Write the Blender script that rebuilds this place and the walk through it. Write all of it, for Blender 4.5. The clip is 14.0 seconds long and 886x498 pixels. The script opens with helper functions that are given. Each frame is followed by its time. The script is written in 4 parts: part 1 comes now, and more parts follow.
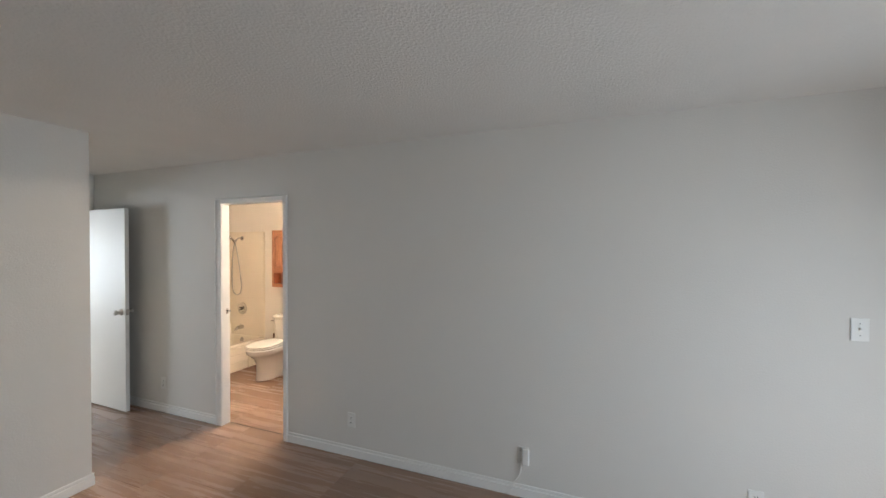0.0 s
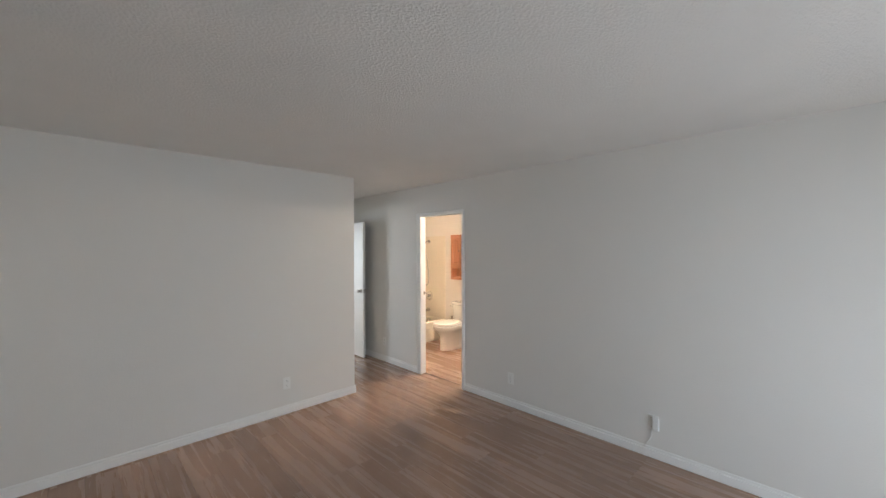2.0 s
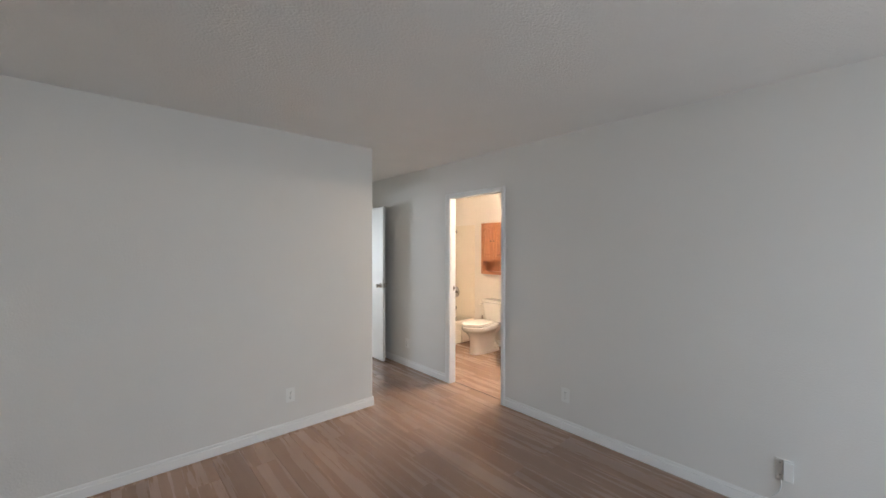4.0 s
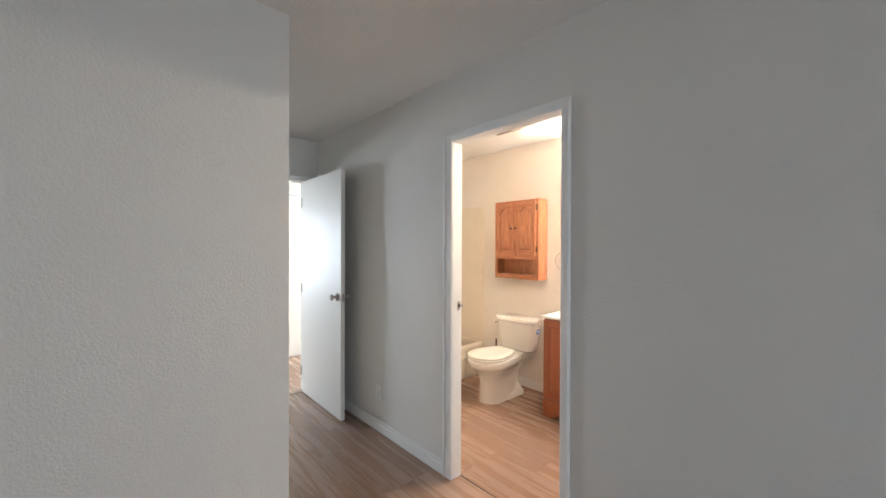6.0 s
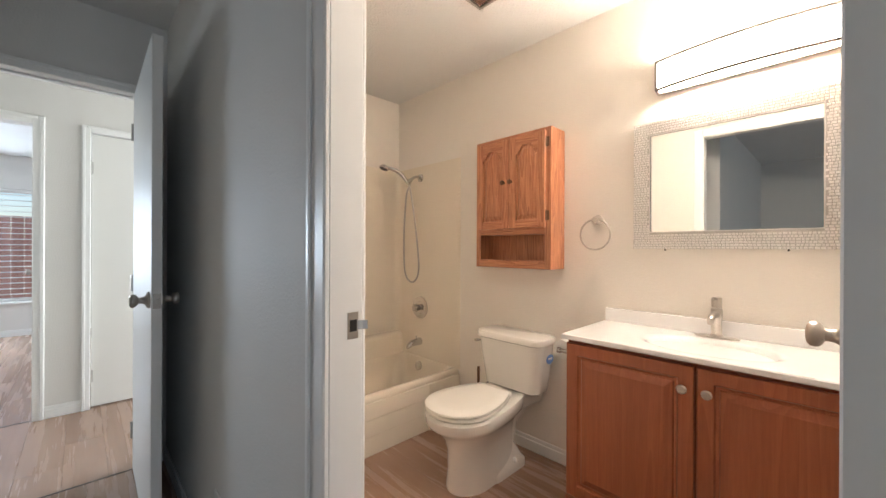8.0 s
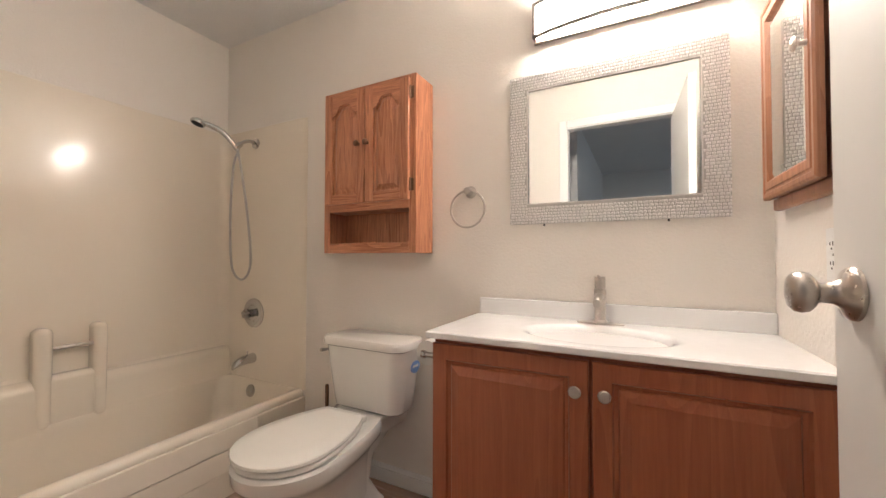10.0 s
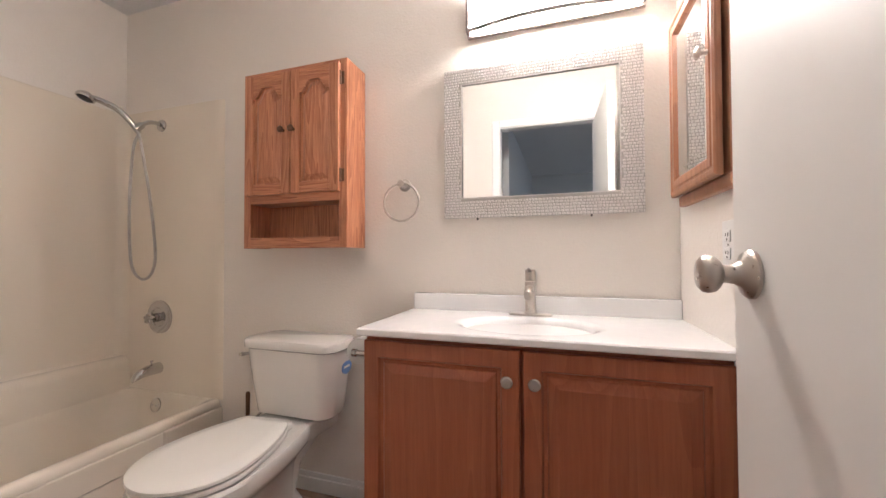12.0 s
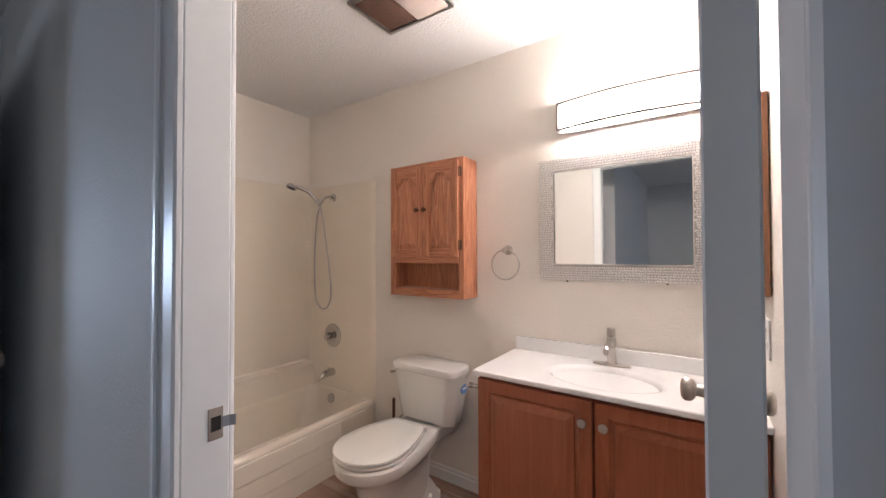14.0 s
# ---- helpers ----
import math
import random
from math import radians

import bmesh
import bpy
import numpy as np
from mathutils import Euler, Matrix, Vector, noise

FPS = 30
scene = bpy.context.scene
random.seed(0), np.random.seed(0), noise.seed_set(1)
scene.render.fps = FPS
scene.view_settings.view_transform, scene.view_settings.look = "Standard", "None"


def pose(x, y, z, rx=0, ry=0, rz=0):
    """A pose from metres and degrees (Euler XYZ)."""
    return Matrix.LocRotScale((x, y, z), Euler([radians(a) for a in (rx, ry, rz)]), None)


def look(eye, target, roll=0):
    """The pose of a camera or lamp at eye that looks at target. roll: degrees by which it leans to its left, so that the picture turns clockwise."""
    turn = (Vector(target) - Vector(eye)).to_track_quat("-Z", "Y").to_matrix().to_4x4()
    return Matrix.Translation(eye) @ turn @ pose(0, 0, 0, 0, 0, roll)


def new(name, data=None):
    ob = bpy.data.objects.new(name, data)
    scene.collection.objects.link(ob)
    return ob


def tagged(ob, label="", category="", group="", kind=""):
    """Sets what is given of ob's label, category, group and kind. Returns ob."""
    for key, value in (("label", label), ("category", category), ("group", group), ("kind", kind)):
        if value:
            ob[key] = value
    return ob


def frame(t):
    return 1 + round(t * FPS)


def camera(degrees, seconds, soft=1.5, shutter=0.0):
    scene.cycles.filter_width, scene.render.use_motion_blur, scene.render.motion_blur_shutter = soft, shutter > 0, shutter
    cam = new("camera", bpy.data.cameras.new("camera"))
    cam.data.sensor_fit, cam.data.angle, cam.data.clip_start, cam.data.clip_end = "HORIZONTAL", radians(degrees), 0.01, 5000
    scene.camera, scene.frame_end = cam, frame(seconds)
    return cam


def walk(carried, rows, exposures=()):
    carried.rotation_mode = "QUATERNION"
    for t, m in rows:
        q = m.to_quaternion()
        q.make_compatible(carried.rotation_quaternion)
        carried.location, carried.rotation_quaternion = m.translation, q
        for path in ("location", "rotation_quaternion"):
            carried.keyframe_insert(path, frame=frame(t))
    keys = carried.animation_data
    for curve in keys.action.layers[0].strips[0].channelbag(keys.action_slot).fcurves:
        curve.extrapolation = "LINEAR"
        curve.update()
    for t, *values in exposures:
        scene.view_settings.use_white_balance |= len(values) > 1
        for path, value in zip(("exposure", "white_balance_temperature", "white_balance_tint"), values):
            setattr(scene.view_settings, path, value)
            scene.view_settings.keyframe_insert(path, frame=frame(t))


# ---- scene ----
cam = camera(99.7, 14.0)

PATH = [
    (0, (-2.483, -2.375, 1.663), (-0.614, -1.662, 1.644), 0.0),
    (0.5, (-2.782, -2.491, 1.63), (-0.98, -1.624, 1.62), 0.1),
    (1, (-3.058, -2.592, 1.61), (-1.305, -1.63, 1.609), 0.0),
    (1.5, (-3.152, -2.748, 1.637), (-1.55, -1.549, 1.629), -0.3),
    (2, (-3.195, -2.922, 1.631), (-1.795, -1.494, 1.629), -0.2),
    (2.5, (-3.203, -3.003, 1.637), (-1.868, -1.514, 1.628), -0.1),
    (3, (-3.167, -2.927, 1.627), (-1.842, -1.43, 1.613), 0.1),
    (3.2, (-3.099, -2.832, 1.612), (-1.784, -1.326, 1.592), 0.1),
    (5.3, (-2.055, -1.322, 1.386), (-0.713, 0.161, 1.39), -0.0),
    (5.5, (-1.892, -1.204, 1.429), (-0.557, 0.285, 1.414), 0.1),
    (6, (-1.557, -0.883, 1.411), (-0.214, 0.598, 1.399), 0.2),
    (6.5, (-1.219, -0.622, 1.392), (0.135, 0.85, 1.375), 0.3),
    (7, (-0.855, -0.391, 1.334), (0.512, 1.069, 1.322), 0.2),
    (7.2, (-0.73, -0.284, 1.307), (0.642, 1.171, 1.299), 0.2),
    (9.3, (0.009, 0.305, 1.101), (1.559, 1.568, 1.138), 0.4),
    (9.5, (0.046, 0.302, 1.094), (1.663, 1.478, 1.133), 0.3),
    (10, (0.108, 0.275, 1.078), (1.881, 1.199, 1.123), 0.1),
    (10.5, (0.159, 0.252, 1.066), (2.036, 0.942, 1.109), -0.2),
    (11, (0.188, 0.243, 1.061), (2.094, 0.848, 1.094), -0.3),
    (11.5, (0.185, 0.257, 1.056), (2.089, 0.866, 1.093), -0.2),
    (12, (0.144, 0.28, 1.06), (2.048, 0.891, 1.099), -0.2),
    (12.5, (0.077, 0.277, 1.085), (1.98, 0.893, 1.125), -0.2),
    (13, (-0.017, 0.228, 1.144), (1.885, 0.846, 1.185), -0.2),
    (13.5, (-0.147, 0.152, 1.247), (1.716, 0.878, 1.286), -0.3),
    (14, (-0.257, 0.067, 1.332), (1.392, 1.198, 1.368), -0.2),
]
walk(cam, [(t, look(eye, target, roll)) for t, eye, target, roll in PATH],
     [(0, 0.86, 6800, 11), (3.0, 1.08, 6700, 12), (5.5, 1.0, 6550, 11), (7.2, 0.62, 6400, 11), (9.3, -0.06, 6100, 10), (10.5, 0.0, 5800, 12), (12.5, 0.04, 5580, 14), (14, -0.15, 5650, 15)])

# ---- light ----
world = bpy.data.worlds.new("sky")
scene.world = world
world.use_nodes = True
sky = world.node_tree.nodes.new("ShaderNodeTexSky")
sky.sky_type, sky.sun_disc = "NISHITA", False
sky.sun_elevation, sky.sun_rotation = radians(60), radians(253)
world.node_tree.links.new(sky.outputs[0], world.node_tree.nodes["Background"].inputs[0])
world.node_tree.nodes["Background"].inputs[1].default_value = 0.15

sun = new("sun", bpy.data.lights.new("sun", "SUN"))
sun.data.energy, sun.data.angle, sun.data.color = 4.0, radians(10), (1.0, 0.95, 0.88)
sun.matrix_world = look((-10, 2, 18), (0, 5, 0.0))


def area_light(name, eye, target, w, h, power, color):
    lamp = new(name, bpy.data.lights.new(name, "AREA"))
    lamp.data.shape, lamp.data.size, lamp.data.size_y = "RECTANGLE", w, h
    lamp.data.energy, lamp.data.color = power, color
    lamp.matrix_world = look(eye, target)
    return lamp


area_light("bedroom_daylight", (-1.7, -4.36, 1.15), (-1.6, 0.0, -0.3), 1.9, 1.8, 16.5, (0.71, 0.865, 1.0))
area_light("hall_daylight", (2.48, 3.35, 1.3), (0.0, 3.5, 1.0), 0.9, 1.7, 52, (0.95, 1.0, 0.98))
area_light("living_daylight", (-3.06, 3.35, 1.25), (0.0, 2.4, 0.9), 0.9, 1.8, 7, (0.96, 1.0, 0.95))
# added unseen lamp by the solid wall beside the window, brightens the far room
area_light("far_room_fill", (-2.2, 7.55, 1.25), (-1.2, 4.0, 0.6), 0.9, 1.4, 105, (0.74, 0.87, 1.0))
LAMP_STRENGTH = 106

# ---- materials ----


def nodes_of(name):
    m = bpy.data.materials.new(name)
    m.use_nodes = True
    n = m.node_tree.nodes
    return m, n, m.node_tree.links, n["Principled BSDF"]


def plain(name, color, rough=0.5, metal=0.0, grain=60.0, bump=0.0, vary=0.06, coat=0.0, blotch=3.0, dist=0.002):
    """A painted, cast or moulded surface: two scales of variation in colour, sheen and relief."""
    m, n, l, b = nodes_of(name)
    tc = n.new("ShaderNodeTexCoord")
    fine, big = n.new("ShaderNodeTexNoise"), n.new("ShaderNodeTexNoise")
    fine.inputs["Scale"].default_value, big.inputs["Scale"].default_value = grain, blotch
    fine.inputs["Detail"].default_value = 4
    for t in (fine, big):
        l.new(tc.outputs["Object"], t.inputs["Vector"])
    mix = n.new("ShaderNodeMix")
    mix.data_type = "RGBA"
    mix.inputs[6].default_value = (*[c * (1 - vary) for c in color], 1)
    mix.inputs[7].default_value = (*[min(1, c * (1 + vary)) for c in color], 1)
    l.new(big.outputs["Fac"], mix.inputs["Factor"])
    l.new(mix.outputs[2], b.inputs["Base Color"])
    r = n.new("ShaderNodeMapRange")
    r.inputs["To Min"].default_value, r.inputs["To Max"].default_value = max(0.02, rough - 0.08), min(1, rough + 0.08)
    l.new(fine.outputs["Fac"], r.inputs["Value"])
    l.new(r.outputs[0], b.inputs["Roughness"])
    b.inputs["Metallic"].default_value = metal
    b.inputs["Coat Weight"].default_value = coat
    b.inputs["Coat Roughness"].default_value = 0.08
    if bump:
        bp = n.new("ShaderNodeBump")
        bp.inputs["Strength"].default_value, bp.inputs["Distance"].default_value = bump, dist
        l.new(fine.outputs["Fac"], bp.inputs["Height"])
        l.new(bp.outputs[0], b.inputs["Normal"])
    return m


def wood(name, dark, light, axis, rough=0.4, fine=55.0, rings=7.0, contrast=1.0, ring_mix=0.5, bump=0.15, piece=0.0):
    """Grain along one axis (0, 1, 2), with broad cathedral figure; piece: how far single boards differ."""
    m, n, l, b = nodes_of(name)
    tc, oi = n.new("ShaderNodeTexCoord"), n.new("ShaderNodeObjectInfo")
    off = n.new("ShaderNodeVectorMath")
    off.operation = "MULTIPLY_ADD"
    l.new(oi.outputs["Random"], off.inputs[0])
    off.inputs[1].default_value = (37, 53, 71)
    l.new(tc.outputs["Object"], off.inputs[2])

    def stretched(scale, along):
        mp = n.new("ShaderNodeMapping")
        s = [scale] * 3
        s[axis] = along
        mp.inputs["Scale"].default_value = s
        l.new(off.outputs[0], mp.inputs["Vector"])
        return mp

    g = n.new("ShaderNodeTexNoise")
    g.inputs["Scale"].default_value, g.inputs["Detail"].default_value, g.inputs["Roughness"].default_value = 1.0, 5, 0.65
    l.new(stretched(fine, fine / 22).outputs[0], g.inputs["Vector"])
    base = n.new("ShaderNodeTexNoise")
    base.inputs["Scale"].default_value, base.inputs["Detail"].default_value = 1.0, 2
    base.inputs["Distortion"].default_value = 0.4
    l.new(stretched(rings, rings / 13).outputs[0], base.inputs["Vector"])
    mul = n.new("ShaderNodeMath")
    mul.operation = "MULTIPLY"
    mul.inputs[1].default_value = 11.0
    l.new(base.outputs["Fac"], mul.inputs[0])
    saw = n.new("ShaderNodeMath")
    saw.operation = "FRACT"
    l.new(mul.outputs[0], saw.inputs[0])
    mixf = n.new("ShaderNodeMix")
    mixf.inputs["Factor"].default_value = ring_mix
    l.new(g.outputs["Fac"], mixf.inputs[2])
    l.new(saw.outputs[0], mixf.inputs[3])
    ramp = n.new("ShaderNodeValToRGB")
    e = ramp.color_ramp.elements
    e[0].position, e[1].position = 0.5 - 0.32 / contrast, 0.5 + 0.32 / contrast
    e[0].color, e[1].color = (*dark, 1), (*light, 1)
    l.new(mixf.outputs[0], ramp.inputs["Fac"])
    hsv = n.new("ShaderNodeHueSaturation")
    mr = n.new("ShaderNodeMapRange")
    mr.inputs["To Min"].default_value, mr.inputs["To Max"].default_value = 1 - piece, 1 + piece
    l.new(oi.outputs["Random"], mr.inputs["Value"])
    l.new(mr.outputs[0], hsv.inputs["Value"])
    l.new(ramp.outputs["Color"], hsv.inputs["Color"])
    l.new(hsv.outputs[0], b.inputs["Base Color"])
    rr = n.new("ShaderNodeMapRange")
    rr.inputs["To Min"].default_value, rr.inputs["To Max"].default_value = rough - 0.08, rough + 0.12
    l.new(g.outputs["Fac"], rr.inputs["Value"])
    l.new(rr.outputs[0], b.inputs["Roughness"])
    bp = n.new("ShaderNodeBump")
    bp.inputs["Strength"].default_value, bp.inputs["Distance"].default_value = bump, 0.001
    l.new(g.outputs["Fac"], bp.inputs["Height"])
    l.new(bp.outputs[0], b.inputs["Normal"])
    return m


WALL = plain("wall_paint", (0.75, 0.735, 0.705), 0.66, grain=110, bump=0.45, vary=0.015, dist=0.003)
BATH_WALL = plain("bath_wall_paint", (0.83, 0.785, 0.725), 0.45, grain=95, bump=0.5, vary=0.015, dist=0.003)
CEIL = plain("ceiling_texture", (0.79, 0.785, 0.77), 0.9, grain=85, bump=0.8, vary=0.03, dist=0.007)
TRIM = plain("trim_paint", (0.87, 0.87, 0.855), 0.32, grain=40, bump=0.05, vary=0.02)
DOORPAINT = plain("door_paint", (0.80, 0.79, 0.76), 0.46, grain=30, bump=0.06, vary=0.02)
PLANK = wood("vinyl_plank", (0.262, 0.156, 0.110), (0.45, 0.310, 0.235), 1, rough=0.25, fine=15, rings=4, ring_mix=0.0, contrast=0.62, bump=0.05, piece=0.13)
OAK_V = wood("oak_upright", (0.24, 0.068, 0.028), (0.68, 0.315, 0.165), 2, rough=0.36, fine=230, rings=11, ring_mix=0.24, contrast=1.15)
OAK_H = wood("oak_level", (0.24, 0.068, 0.028), (0.68, 0.315, 0.165), 1, rough=0.36, fine=230, rings=11, ring_mix=0.22, contrast=1.15)
CHERRY = wood("cherry_foil", (0.25, 0.070, 0.031), (0.43, 0.142, 0.064), 2, rough=0.33, fine=170, rings=6, ring_mix=0.25, contrast=0.8, bump=0.04)
MEDWOOD = wood("walnut_frame", (0.22, 0.085, 0.04), (0.40, 0.19, 0.10), 2, rough=0.38, fine=110, rings=8, ring_mix=0.3)
PORCELAIN = plain("porcelain", (0.84, 0.82, 0.78), 0.10, grain=20, vary=0.01, coat=0.5)
SEATPLASTIC = plain("seat_plastic", (0.86, 0.84, 0.79), 0.22, grain=25, vary=0.01)
ACRYLIC = plain("cream_acrylic", (0.855, 0.78, 0.665), 0.20, grain=6, bump=0.05, vary=0.02, dist=0.01, coat=0.3)
MARBLE = plain("cultured_marble", (0.89, 0.885, 0.88), 0.14, grain=30, vary=0.02, coat=0.4)
NICKEL = plain("brushed_nickel", (0.52, 0.48, 0.44), 0.30, 1.0, grain=200, vary=0.05)
CHROME = plain("chrome", (0.56, 0.55, 0.54), 0.09, 1.0, grain=60, vary=0.02)
HOSE = plain("steel_hose", (0.46, 0.45, 0.44), 0.28, 1.0, grain=300, bump=0.4, vary=0.05)
SILVER = plain("silver_leaf", (0.80, 0.78, 0.76), 0.34, 1.0, grain=90, bump=0.2, vary=0.08)
BRONZE = plain("aged_bronze", (0.17, 0.095, 0.06), 0.38, 0.8, grain=90, vary=0.1)
STEEL = plain("dull_steel", (0.45, 0.44, 0.42), 0.35, 1.0, grain=120, vary=0.08)
PLASTIC = plain("white_plastic", (0.83, 0.83, 0.81), 0.3, grain=40, vary=0.01)
DARK = plain("dark_void", (0.02, 0.018, 0.016), 0.7, vary=0.1)
GRILLE = plain("dusty_grille", (0.16, 0.085, 0.06), 0.6, grain=80, bump=0.2, vary=0.15)
LENS = plain("ribbed_lens", (0.72, 0.62, 0.56), 0.18, grain=120, bump=0.6, vary=0.08)
BLUE = plain("blue_sticker", (0.16, 0.32, 0.68), 0.35, vary=0.05)
FENCE = wood("fence_boards", (0.38, 0.18, 0.145), (0.52, 0.29, 0.24), 2, rough=0.7, fine=60, rings=6, piece=0.15)
GROUND = plain("dry_ground", (0.24, 0.21, 0.17), 0.9, grain=14, bump=0.5, vary=0.2, dist=0.02)
PAPER = plain("paper", (0.85, 0.83, 0.80), 0.9, grain=200, bump=0.2, vary=0.02)
MOSAIC = plain("silvered_mosaic", (0.88, 0.86, 0.84), 0.40, 0.6, grain=90, bump=0.1, vary=0.04)
LAMPTRIM = plain("dark_lamp_trim", (0.17, 0.14, 0.125), 0.5, 0.0, grain=120, vary=0.08)
MOSAIC_BACK = plain("mosaic_grout", (0.58, 0.56, 0.54), 0.5, 0.5, grain=120, vary=0.1)
SEAM = plain("seam_strip", (0.07, 0.045, 0.035), 0.5, vary=0.15)


def mirror_material():
    m, n, l, b = nodes_of("mirror_glass")
    b.inputs["Base Color"].default_value = (0.88, 0.90, 0.89, 1)
    b.inputs["Metallic"].default_value, b.inputs["Roughness"].default_value = 1.0, 0.015
    return m


def glow_material():
    m, n, l, b = nodes_of("lit_diffuser")
    b.inputs["Base Color"].default_value = (0.9, 0.9, 0.88, 1)
    b.inputs["Emission Color"].default_value = (1.0, 0.85, 0.695, 1)
    b.inputs["Emission Strength"].default_value = LAMP_STRENGTH
    return m


def glass_material():
    m, n, l, b = nodes_of("window_glass")
    b.inputs["Base Color"].default_value = (1, 1, 1, 1)
    b.inputs["Transmission Weight"].default_value, b.inputs["Roughness"].default_value = 1.0, 0.0
    b.inputs["IOR"].default_value = 1.45
    return m


MIRROR, GLOW, GLASS = mirror_material(), glow_material(), glass_material()

# ---- building helpers ----


def part(name, bm, material, parent=None, label="", smooth=False, at=None):
    """Links a bmesh as one mesh object, under a thing or a part."""
    bmesh.ops.recalc_face_normals(bm, faces=bm.faces)
    me = bpy.data.meshes.new(name)
    bm.to_mesh(me)
    bm.free()
    me.materials.append(material)
    if smooth:
        for p in me.polygons:
            p.use_smooth = True
        me.set_sharp_from_angle(angle=radians(38))
    ob = new(name, me)
    if parent:
        ob.parent = parent
    if at is not None:
        ob.matrix_basis = at
    if label:
        ob["label"] = label
    return ob


def thing(name, label, category, m=None, group="", kind=""):
    ob = new(name)
    ob.empty_display_size = 0.1
    ob.matrix_basis = m or Matrix()
    return tagged(ob, label, category, group, kind)


def add_box(bm, lo, hi, bevel=0.0, seg=1):
    c = [(a + b) / 2 for a, b in zip(lo, hi)]
    s = [abs(b - a) for a, b in zip(lo, hi)]
    r = bmesh.ops.create_cube(bm, size=1, matrix=Matrix.Translation(c) @ Matrix.Diagonal((*s, 1)))
    if bevel:
        edges = {e for v in r["verts"] for e in v.link_edges}
        bmesh.ops.bevel(bm, geom=list(edges), offset=min(bevel, min(s) * 0.45), segments=seg, affect="EDGES", profile=0.5)
    return bm


def box(lo, hi, bevel=0.0, seg=1):
    return add_box(bmesh.new(), lo, hi, bevel, seg)


def boxes(*pairs, bevel=0.0):
    bm = bmesh.new()
    for lo, hi in pairs:
        add_box(bm, lo, hi, bevel)
    return bm


def add_loft(bm, loops, cap=True):
    rows = [[bm.verts.new(p) for p in loop] for loop in loops]
    n = len(rows[0])
    for a, b in zip(rows, rows[1:]):
        for i in range(n):
            bm.faces.new((a[i], a[(i + 1) % n], b[(i + 1) % n], b[i]))
    if cap:
        bm.faces.new(rows[0][::-1])
        bm.faces.new(rows[-1])
    return bm


def loft(loops, cap=True):
    return add_loft(bmesh.new(), loops, cap)


def lathe(profile, seg=28, m=None):
    """Turns (radius, height) pairs about z."""
    loops = [[Vector((r * math.cos(a), r * math.sin(a), h)) for a in [2 * math.pi * i / seg for i in range(seg)]] for r, h in profile]
    if m is not None:
        loops = [[m @ p for p in lo] for lo in loops]
    return loft(loops)


def smooth_path(points, steps=8):
    p = [Vector(q) for q in points]
    out = []
    for i in range(len(p) - 1):
        a, b, c, d = p[max(i - 1, 0)], p[i], p[i + 1], p[min(i + 2, len(p) - 1)]
        for k in range(steps):
            t = k / steps
            out.append(0.5 * ((2 * b) + (c - a) * t + (2 * a - 5 * b + 4 * c - d) * t * t + (3 * b - a - 3 * c + d) * t ** 3))
    out.append(p[-1])
    return out


def tube(points, radius, seg=12, closed=False):
    pts = [Vector(q) for q in points]
    loops, side = [], None
    n = len(pts)
    for i, p in enumerate(pts):
        if closed:
            d = (pts[(i + 1) % n] - pts[i - 1]).normalized()
        else:
            d = (pts[min(i + 1, n - 1)] - pts[max(i - 1, 0)]).normalized()
        if side is None:
            side = d.orthogonal().normalized()
        side = (side - d * side.dot(d)).normalized()
        up = d.cross(side)
        r = radius[i] if isinstance(radius, (list, tuple)) else radius
        loops.append([p + (side * math.cos(a) + up * math.sin(a)) * r for a in [2 * math.pi * k / seg for k in range(seg)]])
    if closed:
        loops.append([v.copy() for v in loops[0]])
        bm = loft(loops, cap=False)
        bmesh.ops.remove_doubles(bm, verts=bm.verts, dist=1e-5)
        return bm
    return loft(loops)


def prism(outline, axis, lo, hi, bevel=0.0):
    """A flat outline of (u, v) pairs drawn out along an axis: 0 takes (y, z), 1 takes (x, z), 2 takes (x, y)."""
    def at(u, v, w):
        return [(w, u, v), (u, w, v), (u, v, w)][axis]
    bm = loft([[at(u, v, lo) for u, v in outline], [at(u, v, hi) for u, v in outline]])
    if bevel:
        rim = [e for e in bm.edges if abs(e.verts[0].co[axis] - e.verts[1].co[axis]) < 1e-6 and abs(e.verts[0].co[axis] - lo) < 1e-6]
        bmesh.ops.bevel(bm, geom=rim, offset=bevel, segments=2, affect="EDGES", profile=0.5)
    return bm


def structure(name, bm, material, label="", parent=None):
    return tagged(part(name, bm, material, parent), label, "", "", "structure")


# ---- setting ----
H = 2.438          # ceiling
XW, YT, YR = 1.60, 2.633, -0.10   # bathroom: back wall, tub wall, right wall
BY0, BY1, BZ = 0.022, 0.745, 2.040
WT = 0.073   # thickness of the bathroom partition  # bathroom doorway
HX0, HX1, HZ = -0.886, -0.115, 2.035   # hall doorway
YH = 2.69          # hall door wall
LX, LY = -0.945, 0.815   # corner of the closet block
SY, WX = -4.4, -4.05      # bedroom's outer walls
YF, YE = 3.90, 7.72      # hall's far wall, far room's end

floor = structure("floor", box((-4.3, -4.6, -0.12), (2.8, 8.0, -0.010)), SEAM, "wood-look vinyl plank floor")
structure("ceiling", box((-4.3, -4.6, H), (2.8, 8.0, H + 0.12)), CEIL, "white textured ceiling")


def wall_x(name, x0, x1, y0, y1, holes, material, label):
    """A wall along y, with openings (y0, y1, z0, z1)."""
    bm, y = bmesh.new(), y0
    for a, b, c, d in sorted(holes):
        add_box(bm, (x0, y, 0), (x1, a, H))
        if c > 0:
            add_box(bm, (x0, a, 0), (x1, b, c))
        add_box(bm, (x0, a, d), (x1, b, H))
        y = b
    add_box(bm, (x0, y, 0), (x1, y1, H))
    return structure(name, bm, material, label)


